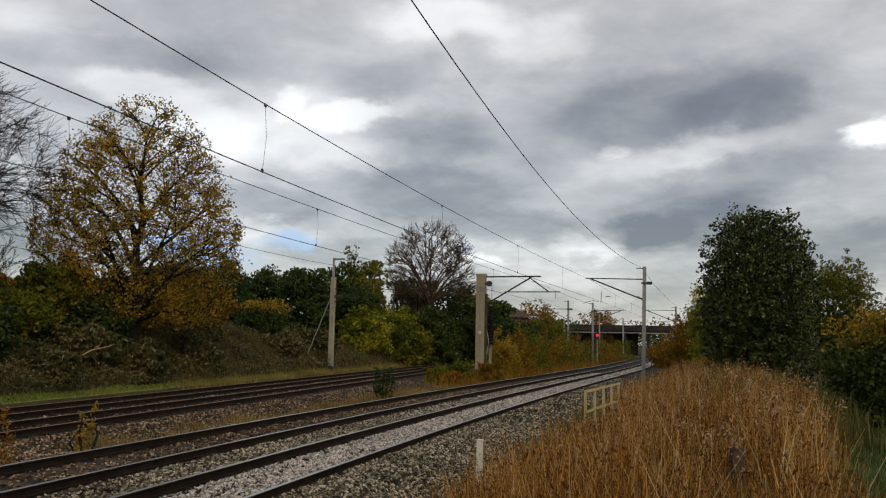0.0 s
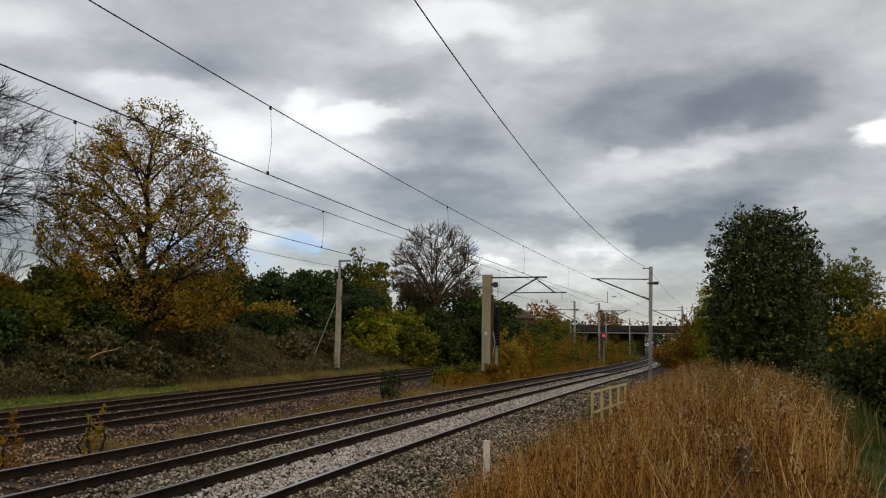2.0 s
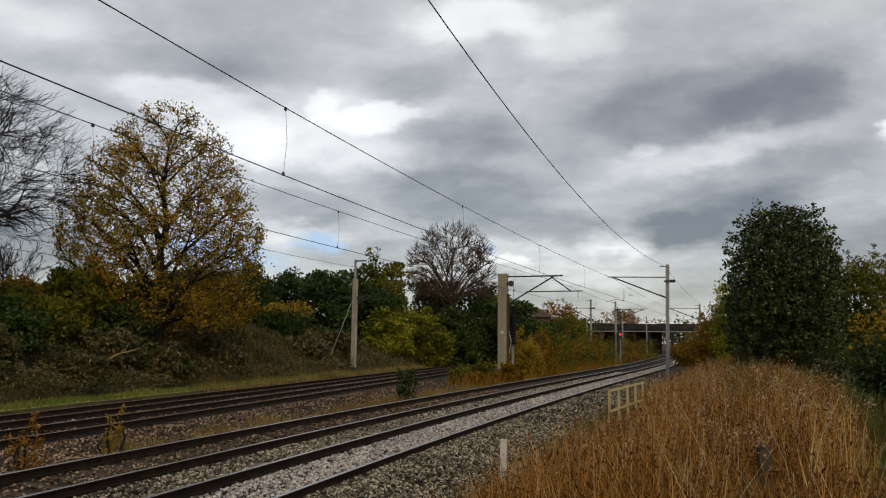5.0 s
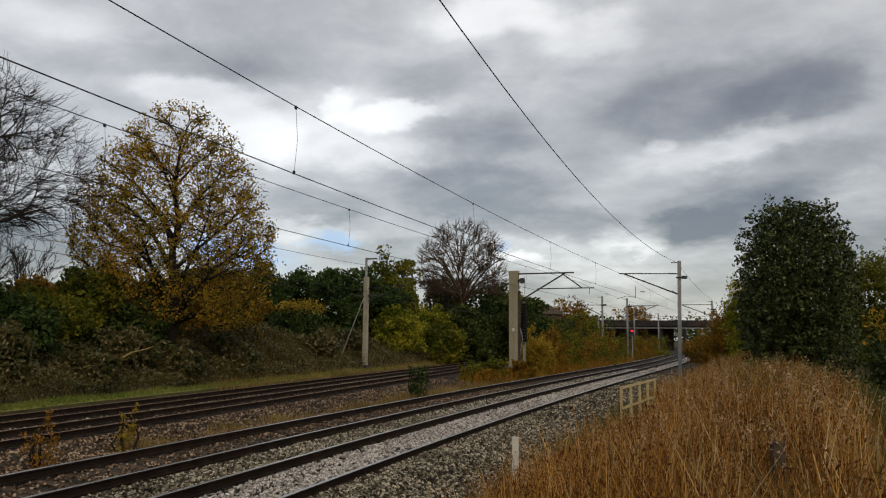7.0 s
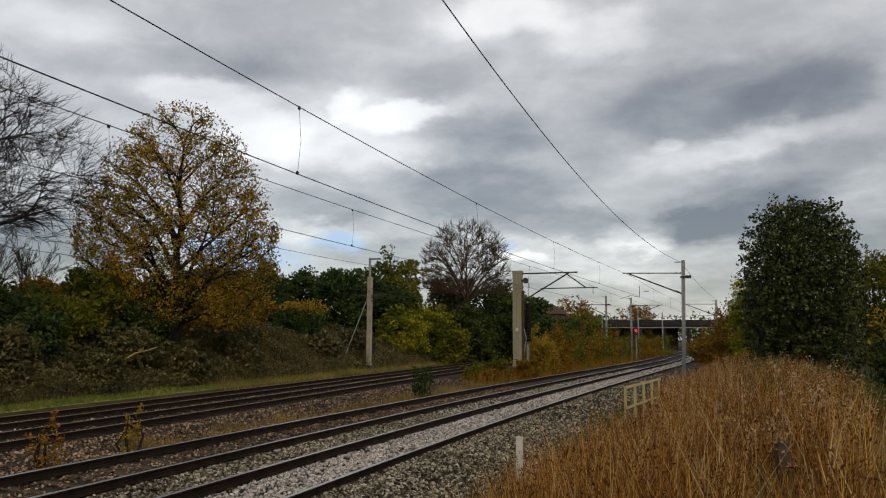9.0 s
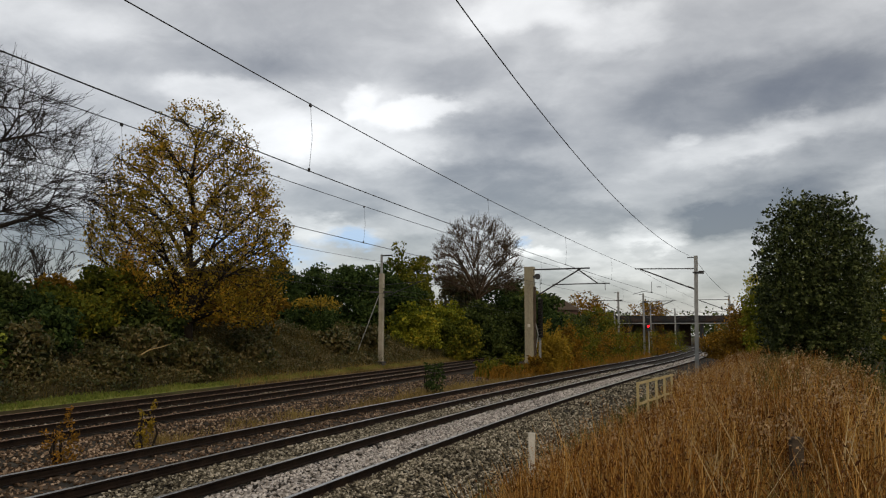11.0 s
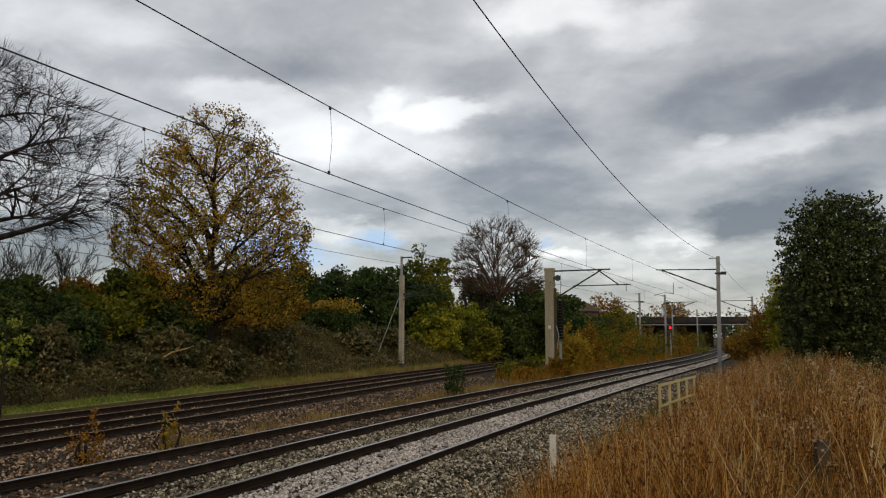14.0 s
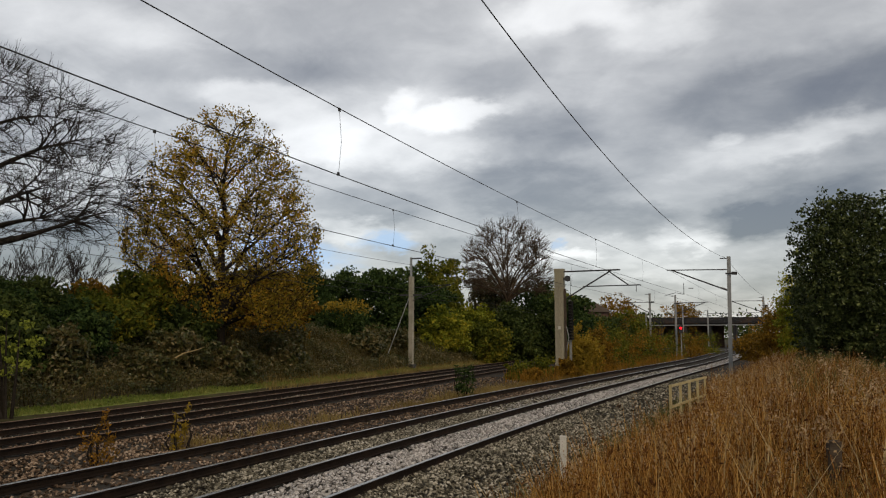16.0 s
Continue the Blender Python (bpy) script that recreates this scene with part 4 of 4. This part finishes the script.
SLIM = {"levels": 3, "trunk": 0.5, "girth": 0.3, "wander": 0.06, "lift": (0.0, 0.05, 0.05, 0.06), "thin": 0.03, "shoots": (12, 6, 5), "from": (0.45, 0.2, 0.15),
        "spread": (0.6, 0.5, 0.5), "ratio": (1.0, 0.5, 0.45), "taper": (0.2, 0.3, 0.4), "slender": 0.5}
for i, (x, y) in enumerate(((-82, 75), (-78, 77), (-86, 72))):
    tree("bare_tree", "slender leafless tree far beyond the embankment", at(x, y), 30 + i, SLIM, 13.0 - i, group="far bare trees")

# bushes along the embankment: x, y, width, height, leaf, label
NEAR_BUSHES = [
    (-28.0, 32.6, 4.4, 4.0, LEAF_OLIVE, "rounded bush with olive and yellow leaves"),
    (-30.5, 31.5, 4.2, 3.0, LEAF_OCHRE, "dense bush with ochre autumn leaves"),
    (-25.0, 21.8, 3.4, 3.0, LEAF_WILLOW, "grey-green shrub on the embankment"),
    (-25.8, 25.6, 3.6, 2.6, LEAF_DARK, "dark green evergreen shrub on the embankment"),
    (-28.5, 24.0, 4.5, 2.5, LEAF_DARK, "dark green evergreen shrub on the embankment"),
    (-31.0, 28.0, 4.5, 2.8, LEAF_WILLOW, "grey-green shrub on the embankment"),
    (-27.5, 29.0, 4.2, 2.6, LEAF_OLIVE, "olive-green shrub on the embankment"),
    (-24.8, 31.0, 3.6, 2.0, LEAF_BRAMBLE, "dark bramble thicket on the embankment"),
    (-24.2, 18.0, 3.4, 2.7, LEAF_WILLOW, "grey-green shrub on the embankment"),
    (-27.0, 19.5, 4.2, 2.5, LEAF_DARK, "dark green evergreen shrub on the embankment"),
    (-22.8, 14.5, 3.4, 3.0, LEAF_DARK, "dark green evergreen shrub on the embankment"),
    (-24.6, 23.5, 2.8, 2.2, LEAF_BRAMBLE, "dark bramble thicket on the embankment"),
    (-23.6, 27.5, 2.4, 1.5, LEAF_BRAMBLE, "dark bramble thicket on the embankment"),
    (-26.0, 33.0, 3.6, 2.6, LEAF_WILLOW, "grey-green shrub on the embankment"),
    (-23.8, 33.5, 3.0, 1.8, LEAF_BRAMBLE, "dark bramble thicket on the embankment"),
    (-24.4, 39.5, 3.2, 2.2, LEAF_BRAMBLE, "dark bramble thicket on the embankment"),
    (-33.5, 34.0, 5.0, 2.8, LEAF_WILLOW, "grey-green shrub on the embankment"),
    (-36.0, 38.0, 6.0, 3.2, LEAF_DARK, "dark green shrub behind the tall tree"),
]
MIDDLE_BUSHES = [
    (-29.0, 46.5, 4.8, 5.2, LEAF_OCHRE, "dense bush with ochre autumn leaves"),
    (-30.6, 44.5, 4.6, 4.6, LEAF_OCHRE, "dense bush with ochre autumn leaves"),
    (-37.2, 65.2, 5.6, 7.2, LEAF_DARK, "dark green tree crown behind the field"),
    (-35.6, 69.4, 5.4, 7.2, LEAF_DARK, "dark green tree crown behind the field"),
    (-30.7, 67.3, 5.8, 7.4, LEAF_DARK, "dark green tree crown behind the field"),
    (-30.6, 74.0, 5.0, 7.4, LEAF_DARK, "dark green tree crown behind the field"),
    (-41.5, 62.0, 5.6, 7.0, LEAF_DARK, "dark green tree crown behind the field"),
    (-26.0, 71.0, 5.4, 4.9, LEAF_GOLD, "broad yellow-green bush beside the sidings"),
    (-26.5, 43.0, 3.6, 2.0, LEAF_BRAMBLE, "dark bramble thicket on the embankment"),
    (-25.6, 53.0, 3.6, 1.8, LEAF_BRAMBLE, "brown bramble thicket on the embankment"),
    (-26.0, 60.0, 3.6, 2.2, LEAF_BRAMBLE, "brown bramble thicket on the embankment"),
    (-32.0, 42.0, 5.0, 3.8, LEAF_DARK, "dark green shrub behind the tall tree"),
    (-27.5, 72.0, 5.0, 6.4, LEAF_DARK, "dark green tree crown behind the field"),
]
FAR_BUSHES = [
    (-29.5, 79.7, 6.0, 9.6, LEAF_OLIVE, "tall olive-green bush behind the others"),
    (-27.0, 90.0, 6.6, 9.6, LEAF_BRAMBLE, "tall brownish thicket behind the others"),
    (-16.2, 88.0, 5.0, 7.6, LEAF_DARK, "dark narrow tree behind the post"),
    (-22.0, 93.0, 8.0, 10.4, LEAF_DARK, "dark thicket below the leafless tree"),
    (-18.0, 93.3, 4.0, 8.8, LEAF_DARK, "dark narrow tree behind the post"),
    (-25.0, 78.5, 5.8, 5.8, LEAF_GOLD, "broad yellow-green bush beside the sidings"),
    (-22.5, 84.0, 6.6, 7.0, LEAF_WILLOW, "broad green bush beside the sidings"),
    (-16.2, 108.8, 9.0, 6.4, LEAF_WILLOW, "green thicket along the line"),
    (-14.0, 116.0, 7.0, 5.5, LEAF_OLIVE, "green thicket along the line"),
    (-28.5, 76.0, 6.0, 5.6, LEAF_OLIVE, "tall olive-green bush behind the others"),
    (-23.0, 76.0, 5.0, 4.4, LEAF_OLIVE, "broad green bush beside the sidings"),
    (-19.5, 90.0, 6.0, 6.2, LEAF_WILLOW, "broad green bush beside the sidings"),
    (-14.2, 82.0, 5.5, 4.6, LEAF_DARK, "dark green bush beside the sidings"),
    (-14.5, 94.0, 6.0, 5.0, LEAF_WILLOW, "green thicket along the line"),
]
for i, (x, y, w, h, leaf, label) in enumerate(NEAR_BUSHES + MIDDLE_BUSHES + FAR_BUSHES):
    r = math.hypot(x, y)
    bush("bush", label, at(x, y), 100 + i, w, w * 0.9, h, leaf, 0.125 + r * 0.0026, int(min(9500, 900 * w * h / (0.6 + r / 60))), group="bushes behind the railway", clumps=90)
bush("bush", "small dark bush with an orange-leaved top", at(-28.4, 55.2), 150, 4.4, 4.0, 3.7, LEAF_DARK, 0.2, 7000, top=(LEAF_YELLOW, 0.64, "orange leaves at the top"))
for i, (x, y, w, h, leaf) in enumerate(((-9.7, 55.1, 1.9, 2.4, LEAF_YELLOW), (-10.2, 58, 2.6, 2.2, LEAF_AUTUMN), (-11.6, 50.2, 1.4, 0.6, LEAF_OLIVE), (-10.0, 50.8, 1.2, 0.4, LEAF_OCHRE), (-12.4, 47.5, 1.2, 0.3, LEAF_OLIVE), (-11.2, 46.0, 1.0, 0.1, LEAF_OCHRE), (-10.0, 63, 3.2, 2.8, LEAF_OCHRE), (-9.8, 69.3, 3.6, 3.4, LEAF_OLIVE), (-9.4, 76, 3.6, 3.0, LEAF_OCHRE),
                                        (-8.7, 84, 4.2, 3.0, LEAF_OLIVE), (-8.4, 92, 4.4, 2.8, LEAF_OCHRE), (-7.4, 103, 5, 2.8, LEAF_OLIVE), (-5.5, 115, 5.5, 2.8, LEAF_OCHRE), (-4.0, 128, 6, 2.8, LEAF_OLIVE))):
    bush("bush", "rusty orange and green line-side scrub", at(x, y), 200 + i, w * 1.1, w, h + 0.9, leaf, 0.19, 4200, group="scrub between the tracks", spray=0.4, lumps=0.5)
for i, (x, y, w, h, leaf) in enumerate(((-26, 190, 13, 12.5, LEAF_OCHRE), (-13, 235, 14, 13, LEAF_OCHRE), (-38, 180, 14, 12, LEAF_OLIVE), (-20, 175, 9, 9, LEAF_OLIVE), (-30, 150, 10, 9, LEAF_OLIVE))):
    bush("far_tree", "far broad tree with russet autumn crown", at(x, y), 230 + i, w, w, h, leaf, 0.55, 4000, "tree", "far trees", low=2.0)

def far_woods():
    rg = np.random.default_rng(77)
    n = 700
    a = np.radians(rg.uniform(-75, 40, n))
    r = rg.uniform(270, 420, n)
    c = np.stack([np.sin(a) * r, np.cos(a) * r, np.full(n, 1.5)], 1)
    hh = rg.uniform(5, 11, n)
    k = 60
    p = np.repeat(c, k, 0) + rg.normal(0, 1, (n * k, 3)) * np.array([4, 4, 0])
    p[:, 2] += rg.random(n * k) ** 0.8 * np.repeat(hh, k)
    thing("far_woods", Matrix(), "far belt of dull autumn woodland on the horizon", "woodland", kind="stuff", mesh=leaf_mesh("far_woods", p, 1.5, LEAF_WILLOW, rg))


far_woods()


def field_hedge():
    rg = np.random.default_rng(78)
    n = 420
    y = rg.uniform(5, 150, n)
    c = np.stack([-44 - rg.uniform(0, 10, n) - 0.1 * y, y, np.full(n, 2.3)], 1)
    k = 90
    p = np.repeat(c, k, 0) + rg.normal(0, 1, (n * k, 3)) * np.array([1.2, 1.2, 0])
    p[:, 2] += rg.random(n * k) ** 0.8 * np.repeat(rg.uniform(1.0, 3.0, n), k)
    thing("field_hedge", Matrix(), "overgrown dark hedge behind the embankment field", "hedge", kind="stuff", mesh=leaf_mesh("field_hedge", p, 0.36, LEAF_WILLOW, rg))


field_hedge()

# the side where the camera stands
bush("round_tree", "big rounded tree with dense dark green leaves", at(6.1, 45.6), 300, 7.3, 6.9, 10.6, LEAF_SALLOW, 0.18, 52000, "tree", clumps=1900, stems=6, lumps=0.06, core=0.45, square=3.0, clump=(0.05, 0.1))
bush("round_tree", "smaller rounded olive-green tree", at(12.4, 56.6), 301, 5.6, 5.4, 8.4, LEAF_OLIVE, 0.16, 30000, "tree", clumps=900, clump=(0.07, 0.14))
bush("tall_bush", "tall thin bush with yellowing leaves", at(5.4, 69.9), 302, 3.6, 3.6, 7.2, LEAF_GOLD, 0.2, 13000, clumps=100, spray=0.3)
bush("tall_bush", "tall thin bush with ochre leaves", at(4.4, 80.0), 303, 4.2, 4.2, 5.4, LEAF_OCHRE, 0.22, 7000, clumps=80, spray=0.3)
bush("tall_bush", "low bush with ochre leaves", at(3.0, 95.0), 304, 6.0, 6.0, 4.0, LEAF_OCHRE, 0.25, 7000, clumps=80, spray=0.3)
bush("bush", "green line-side bush with orange upper leaves", at(6.6, 24.3), 305, 3.6, 3.4, 3.4, LEAF_WILLOW, 0.13, 14000, clumps=120, top=(LEAF_AUTUMN, 0.66, "orange leaves at the top"))
bush("bush", "green bush beside the grass path", at(9.5, 30.0), 306, 4.6, 4.6, 4.2, LEAF_WILLOW, 0.15, 12000, clumps=120)


# ---- grass, reeds and brambles ----
def blades(name, places, heights, width, material, rg, bend_by=0.25, kind="stuff", label="", category="grass", lean=0.0):
    """Tapered blades: three points up each, as two faces."""
    n = len(places)
    a = rg.uniform(0, 6.283, n)
    side = np.stack([np.cos(a), np.sin(a), np.zeros(n)], 1) * (width * rg.uniform(0.6, 1.3, (n, 1)))
    b = rg.uniform(0, 6.283, n)
    tip = np.stack([np.cos(b), np.sin(b), np.zeros(n)], 1) * (bend_by * heights * rg.uniform(0.1, 1, n))[:, None] + np.array([lean, 0, 0]) * heights[:, None]
    up = np.array([0, 0, 1.0]) * heights[:, None]
    mid = places + up * 0.55 + tip * 0.3
    v = np.stack([places - side, places + side, mid + side * 0.8, mid - side * 0.8, places + up + tip + side * 0.25, places + up + tip - side * 0.25], 1).reshape(-1, 3)
    k = 6 * np.arange(n)[:, None]
    f = np.concatenate([k + np.array([0, 1, 2, 3]), k + np.array([3, 2, 4, 5])])
    return thing(name, Matrix(), label, category, kind=kind, mesh=flat_mesh(name, v, f, material))


def scatter(rg, count, r0, r1, y0, y1, fall=0.0):
    rel = rg.uniform(r0, r1, count)
    q = rg.random(count)
    y = y0 + (y1 - y0) * q ** (1 + fall)
    return np.array([tuple(spot(a, b, ground_z(a, b) - 0.03)) for a, b in zip(rel, y)])


rg = np.random.default_rng(8)
p = np.concatenate([scatter(rg, 36000, -3.45, 3.9, 5.0, 30, 0.5), scatter(rg, 18000, -3.0, 3.4, 30, 100, 0.3)])
p = p[p[:, 0] < 0.35 + 0.175 * p[:, 1] + 0.25 * np.sin(p[:, 1] * 1.7)]
patchy = np.array([0.75 + 0.6 * rough(q[0], q[1], 0.45, 2.0) + 0.45 * rough(q[0], q[1], 1.5, 5.0) for q in p])
edge = np.array([min(1.0, max(0.35, (q[0] - bend(q[1]) + 3.9) / 1.8)) for q in p])
hs = rg.uniform(0.5, 1.25, len(p)) * patchy * edge
trodden = (p[:, 1] > 16) & (p[:, 1] < 31) & (p[:, 0] < 0.1 - 0.031 * p[:, 1])     # kept low round the railing
hs[trodden] *= 0.4
edge[trodden] *= 0.4
parted = (np.abs(p[:, 0] - 0.104 * p[:, 1]) < 0.3) & (p[:, 1] < 9.35)       # thin round the old fence post
hs[parted] *= 0.65
edge[parted] *= 0.65
blades("reed_bed", p, hs, 0.0054, REED, rg, 0.42, label="dense bed of dry russet reeds and weeds", category="reeds", lean=0.03)
low_grass = scatter(rg, 22000, -3.3, 4.0, 4, 60, 0.7)
low_grass = low_grass[low_grass[:, 0] < 0.6 + 0.175 * low_grass[:, 1]]
low = np.where((low_grass[:, 1] > 16) & (low_grass[:, 1] < 31) & (low_grass[:, 0] < 0.1 - 0.031 * low_grass[:, 1]), 0.5, 1.0)
blades("dry_grass", low_grass, rg.uniform(0.2, 0.65, len(low_grass)) * low, 0.006, DRY_GRASS, rg, 0.8, label="tangled straw-coloured dry grass among the reeds")
k = rg.choice(np.flatnonzero(p[:, 1] > 9), 1700)
heads = np.repeat(p[k] + np.array([0, 0, 1.0]) * hs[k][:, None], 14, 0) + rg.normal(0, 1, (1700 * 14, 3)) * np.array([0.04, 0.04, 0.09])
thing("seed_heads", Matrix(), "fluffy pale seed heads on the dead weeds", "seed heads", kind="stuff", mesh=leaf_mesh("seed_heads", heads, 0.045, SEED, rg))
k = rg.choice(len(p), 8000)
dead = np.repeat(p[k], 13, 0)
dead[:, 2] += rg.uniform(0.25, 1.0, len(dead)) * np.repeat(hs[k], 13)
dead += rg.normal(0, 0.06, dead.shape)
thing("dead_weed_leaves", Matrix(), "curled russet leaves on dead willowherb stalks", "weeds", kind="stuff", mesh=leaf_mesh("dead_weed_leaves", dead, 0.055, DEAD_LEAF, rg, 0.8, 0.35))
k = rg.choice(np.flatnonzero(p[:, 1] > 6.5), 2600)
blades("straw_stalks", p[k], rg.uniform(0.5, 1.15, 2600) * edge[k], 0.0055, STRAW, rg, 0.5, label="tall pale bent straw stalks above the reeds", category="reeds")
blades("olive_weeds", scatter(rg, 6000, 0.8, 4.4, 16, 46), rg.uniform(0.4, 1.0, 6000), 0.012, OLIVE_WEED, rg, 0.5, label="olive-green weeds among the reeds", category="weeds")
blades("edge_weeds", scatter(rg, 1600, -3.9, -2.5, 9, 34), rg.uniform(0.15, 0.55, 1600), 0.009, OLIVE_WEED, rg, 0.6, label="green weeds along the ballast edge", category="weeds")
blades("field_grass", scatter(rg, 7000, -46, -31, 40, 66), rg.uniform(0.15, 0.4, 7000), 0.06, GRASS, rg, 0.5, label="light green grass of the field behind the embankment")
path = scatter(rg, 60000, 0.5, 9.5, 4, 45, 0.4)
across = path[:, 0] - 0.3 - 0.175 * path[:, 1]
path = path[(across > 0) & (across < 3.6)]
blades("path_grass", path, rg.uniform(0.06, 0.24, len(path)), 0.007, PATH_GRASS, rg, 0.6, label="green grass of a trodden path")


def grass_path():
    ys = steps(2.5, 46, [(46, 0.4)])
    v, w = [], 9
    for y in ys:
        for i in range(w):
            x = 0.2 + 0.175 * y + 3.6 * i / (w - 1)
            v.append((x, y, ground_z(rel_of(x, y), y) + (-0.08 if i in (0, w - 1) else 0.025)))
    f = np.array([(j * w + i, j * w + i + 1, (j + 1) * w + i + 1, (j + 1) * w + i) for j in range(len(ys) - 1) for i in range(w - 1)])
    return thing("grass_path", Matrix(), "trodden green grass path beside the reeds", "path", kind="structure", mesh=flat_mesh("grass_path", np.array(v), f, PATH_TURF, True))


grass_path()
blades("verge_grass", scatter(rg, 20000, -22.6, -21.95, 6, 60, 0.4), rg.uniform(0.08, 0.2, 20000), 0.018, GRASS, rg, 0.6, label="strip of green grass below the embankment")
blades("median_grass", scatter(rg, 7000, -14.6, -12.2, 33, 105, 0.2), rg.uniform(0.12, 0.5, 7000), 0.014, DRY_GRASS, rg, 0.6, label="tall straw-coloured grass between the main line and the sidings")
blades("median_weeds", scatter(rg, 2600, -14.4, -12.4, 44, 100, 0.1), rg.uniform(0.4, 1.2, 2600), 0.016, WEED, rg, 0.5, label="rusty orange weeds between the main line and the sidings", category="weeds")
blades("verge_dry_grass", np.concatenate([scatter(rg, 8000, -23.4, -21.2, 34, 75), scatter(rg, 2000, -13.6, -12.3, 16, 60, 0.3)]), rg.uniform(0.12, 0.42, 10000), 0.01, DRY_GRASS, rg, 0.6, label="straw-coloured tufts of grass beside the tracks")


blades("bank_weeds", np.concatenate([scatter(rg, 14000, -31, -22.6, 38, 82), scatter(rg, 1500, -25, -22.6, 12, 40)]), rg.uniform(0.3, 1.0, 15500), 0.016, BANK_WEED, rg, 0.6, label="brown and olive dead weeds on the embankment slope", category="weeds")
tufts = scatter(rg, 14000, -13.9, -12.3, 15, 56, 0.1)
tufts = tufts[np.array([rough(q[0] * 0.6, q[1], 0.8, 6.0) > 0.22 - 0.009 * (q[1] - 14) for q in tufts])]
blades("track_tufts", tufts, rg.uniform(0.12, 0.48, len(tufts)), 0.008, DRY_GRASS, rg, 0.6, label="straw-coloured grass tufts between the tracks")


def bramble_bank():
    count = 120000
    c = scatter(rg, count, -31, -22.25, 8, 100, 0.55)
    hump = np.array([0.4 + 0.9 * max(0.0, 0.4 + rough(q[0], q[1], 0.5, 9.0)) for q in c])
    c[:, 2] += rg.random(count) ** 0.6 * hump
    return thing("bramble_bank", Matrix(), "dark tangle of brambles and dead stalks covering the embankment", "brambles", kind="stuff", mesh=leaf_mesh("bramble_bank", c, 0.125, LEAF_BRAMBLE, rg))


bramble_bank()
bush("sapling", "thin sapling with bright yellow-green leaves on the embankment", at(-21.6, 19.0), 403, 1.6, 1.4, 3.6, LEAF_LIME, 0.13, 420, clumps=12, lumps=0.5, core=0.05, low=1.2)
bush("sapling", "small dark green sapling between the tracks", spot(-12.9, 34.1, -0.35), 400, 1.2, 1.1, 1.7, LEAF_DARK, 0.1, 1200, clumps=24)
bush("weed", "yellow-green weed growing in the ballast", spot(-13.1, 16.1, -0.38), 401, 0.55, 0.5, 1.1, LEAF_YELLOW, 0.07, 500, clumps=14, spray=0.4)
bush("weed", "rusty red dead weed growing in the ballast", spot(-13.0, 13.5, -0.38), 402, 0.8, 0.7, 1.1, WEED, 0.07, 600, clumps=14, spray=0.5)


# ---- small fixtures ----
def marker_post():
    ob = thing("marker_post", Matrix.Translation(spot(-3.03, 13.56)), "short white-painted marker post at the ballast edge", "post")
    part("stake", Mesh().box((-0.05, -0.04, -0.6), (0.05, 0.04, 0.66)), WHITE_PAINT, ob)
    part("cap", Mesh().box((-0.055, -0.045, 0.66), (0.055, 0.045, 0.685)), WHITE_PAINT, ob)
    return ob


marker_post()


def wooden_railing():
    a, b = Vector((-1.75, 24.7, 0)), Vector((-0.93, 30.4, 0))
    ob = thing("wooden_railing", Matrix.Translation(a), "weathered pale timber railing half hidden in reeds", "railing")
    d = b - a
    turn = Matrix.Rotation(math.atan2(d.y, d.x), 4, "Z")
    for i in range(5):
        x = d.length * i / 4
        part("post", Mesh().box((x - 0.035, -0.035, -0.4), (x + 0.035, 0.035, 0.95), turn), PALE_WOOD, ob)
    for z in (0.92, 0.3):
        part("rail", Mesh().box((-0.06, -0.065, z - 0.038), (d.length + 0.06, -0.037, z + 0.038), turn), PALE_WOOD, ob)
    return ob


wooden_railing()


def old_post():
    ob = thing("old_fence_post", Matrix.Translation(at(0.97, 9.3)) @ Matrix.Rotation(0.3, 4, "Z") @ Matrix.Rotation(0.03, 4, "X"), "weathered mossy fence post among the reeds", "post")
    part("stake", Mesh().box((-0.06, -0.05, -0.3), (0.06, 0.05, 0.68)), TIMBER, ob)
    return ob


old_post()


def fallen_branch():
    a = at(-23.4, 29.9) + Vector((0, 0, 1.3))
    ob = thing("fallen_branch", Matrix.Translation(a), "pale dead branch lying across the brambles", "branch")
    part("stick", Mesh().tube([(-0.7, -0.2, -0.3), (-0.2, 0.0, 0.02), (0.4, 0.1, 0.16), (0.8, 0.2, 0.3)], [0.035, 0.032, 0.025, 0.012], 6), STRAW, ob)
    part("side_shoot", Mesh().tube([(0.1, 0.05, 0.1), (0.35, -0.1, 0.4)], [0.02, 0.01], 5), STRAW, ob)
    return ob


fallen_branch()


def signal():
    ob = thing("railway_signal", Matrix.Translation(spot(-13.2, 102.2)) @ Matrix.Rotation(-heading(102), 4, "Z"), "colour light railway signal showing red", "railway signal")
    part("signal_head", Mesh().box((0.0, -0.12, 2.9), (0.5, 0.1, 3.9)), DARK_STEEL, ob)
    part("signal_post", Mesh().tube([(0.25, 0.05, -0.6), (0.25, 0.05, 2.95)], 0.07, 8), STEEL, ob)
    part("lamp", Mesh().tube([(0.25, -0.13, 3.5), (0.25, -0.16, 3.5)], 0.14, 12), glow("red_lamp", (1.0, 0.005, 0.012), 3.0), ob, "glowing red lamp")
    return ob


signal()


def motions():
    # the cloud sheet drifts to the right, 3.4 m a second
    walk(clouds, [(t, pose(3.25 * (t - 12.5), 1.0 * (t - 12.5), 2)) for t in (0.0, 8.0, 16.0)])


motions()
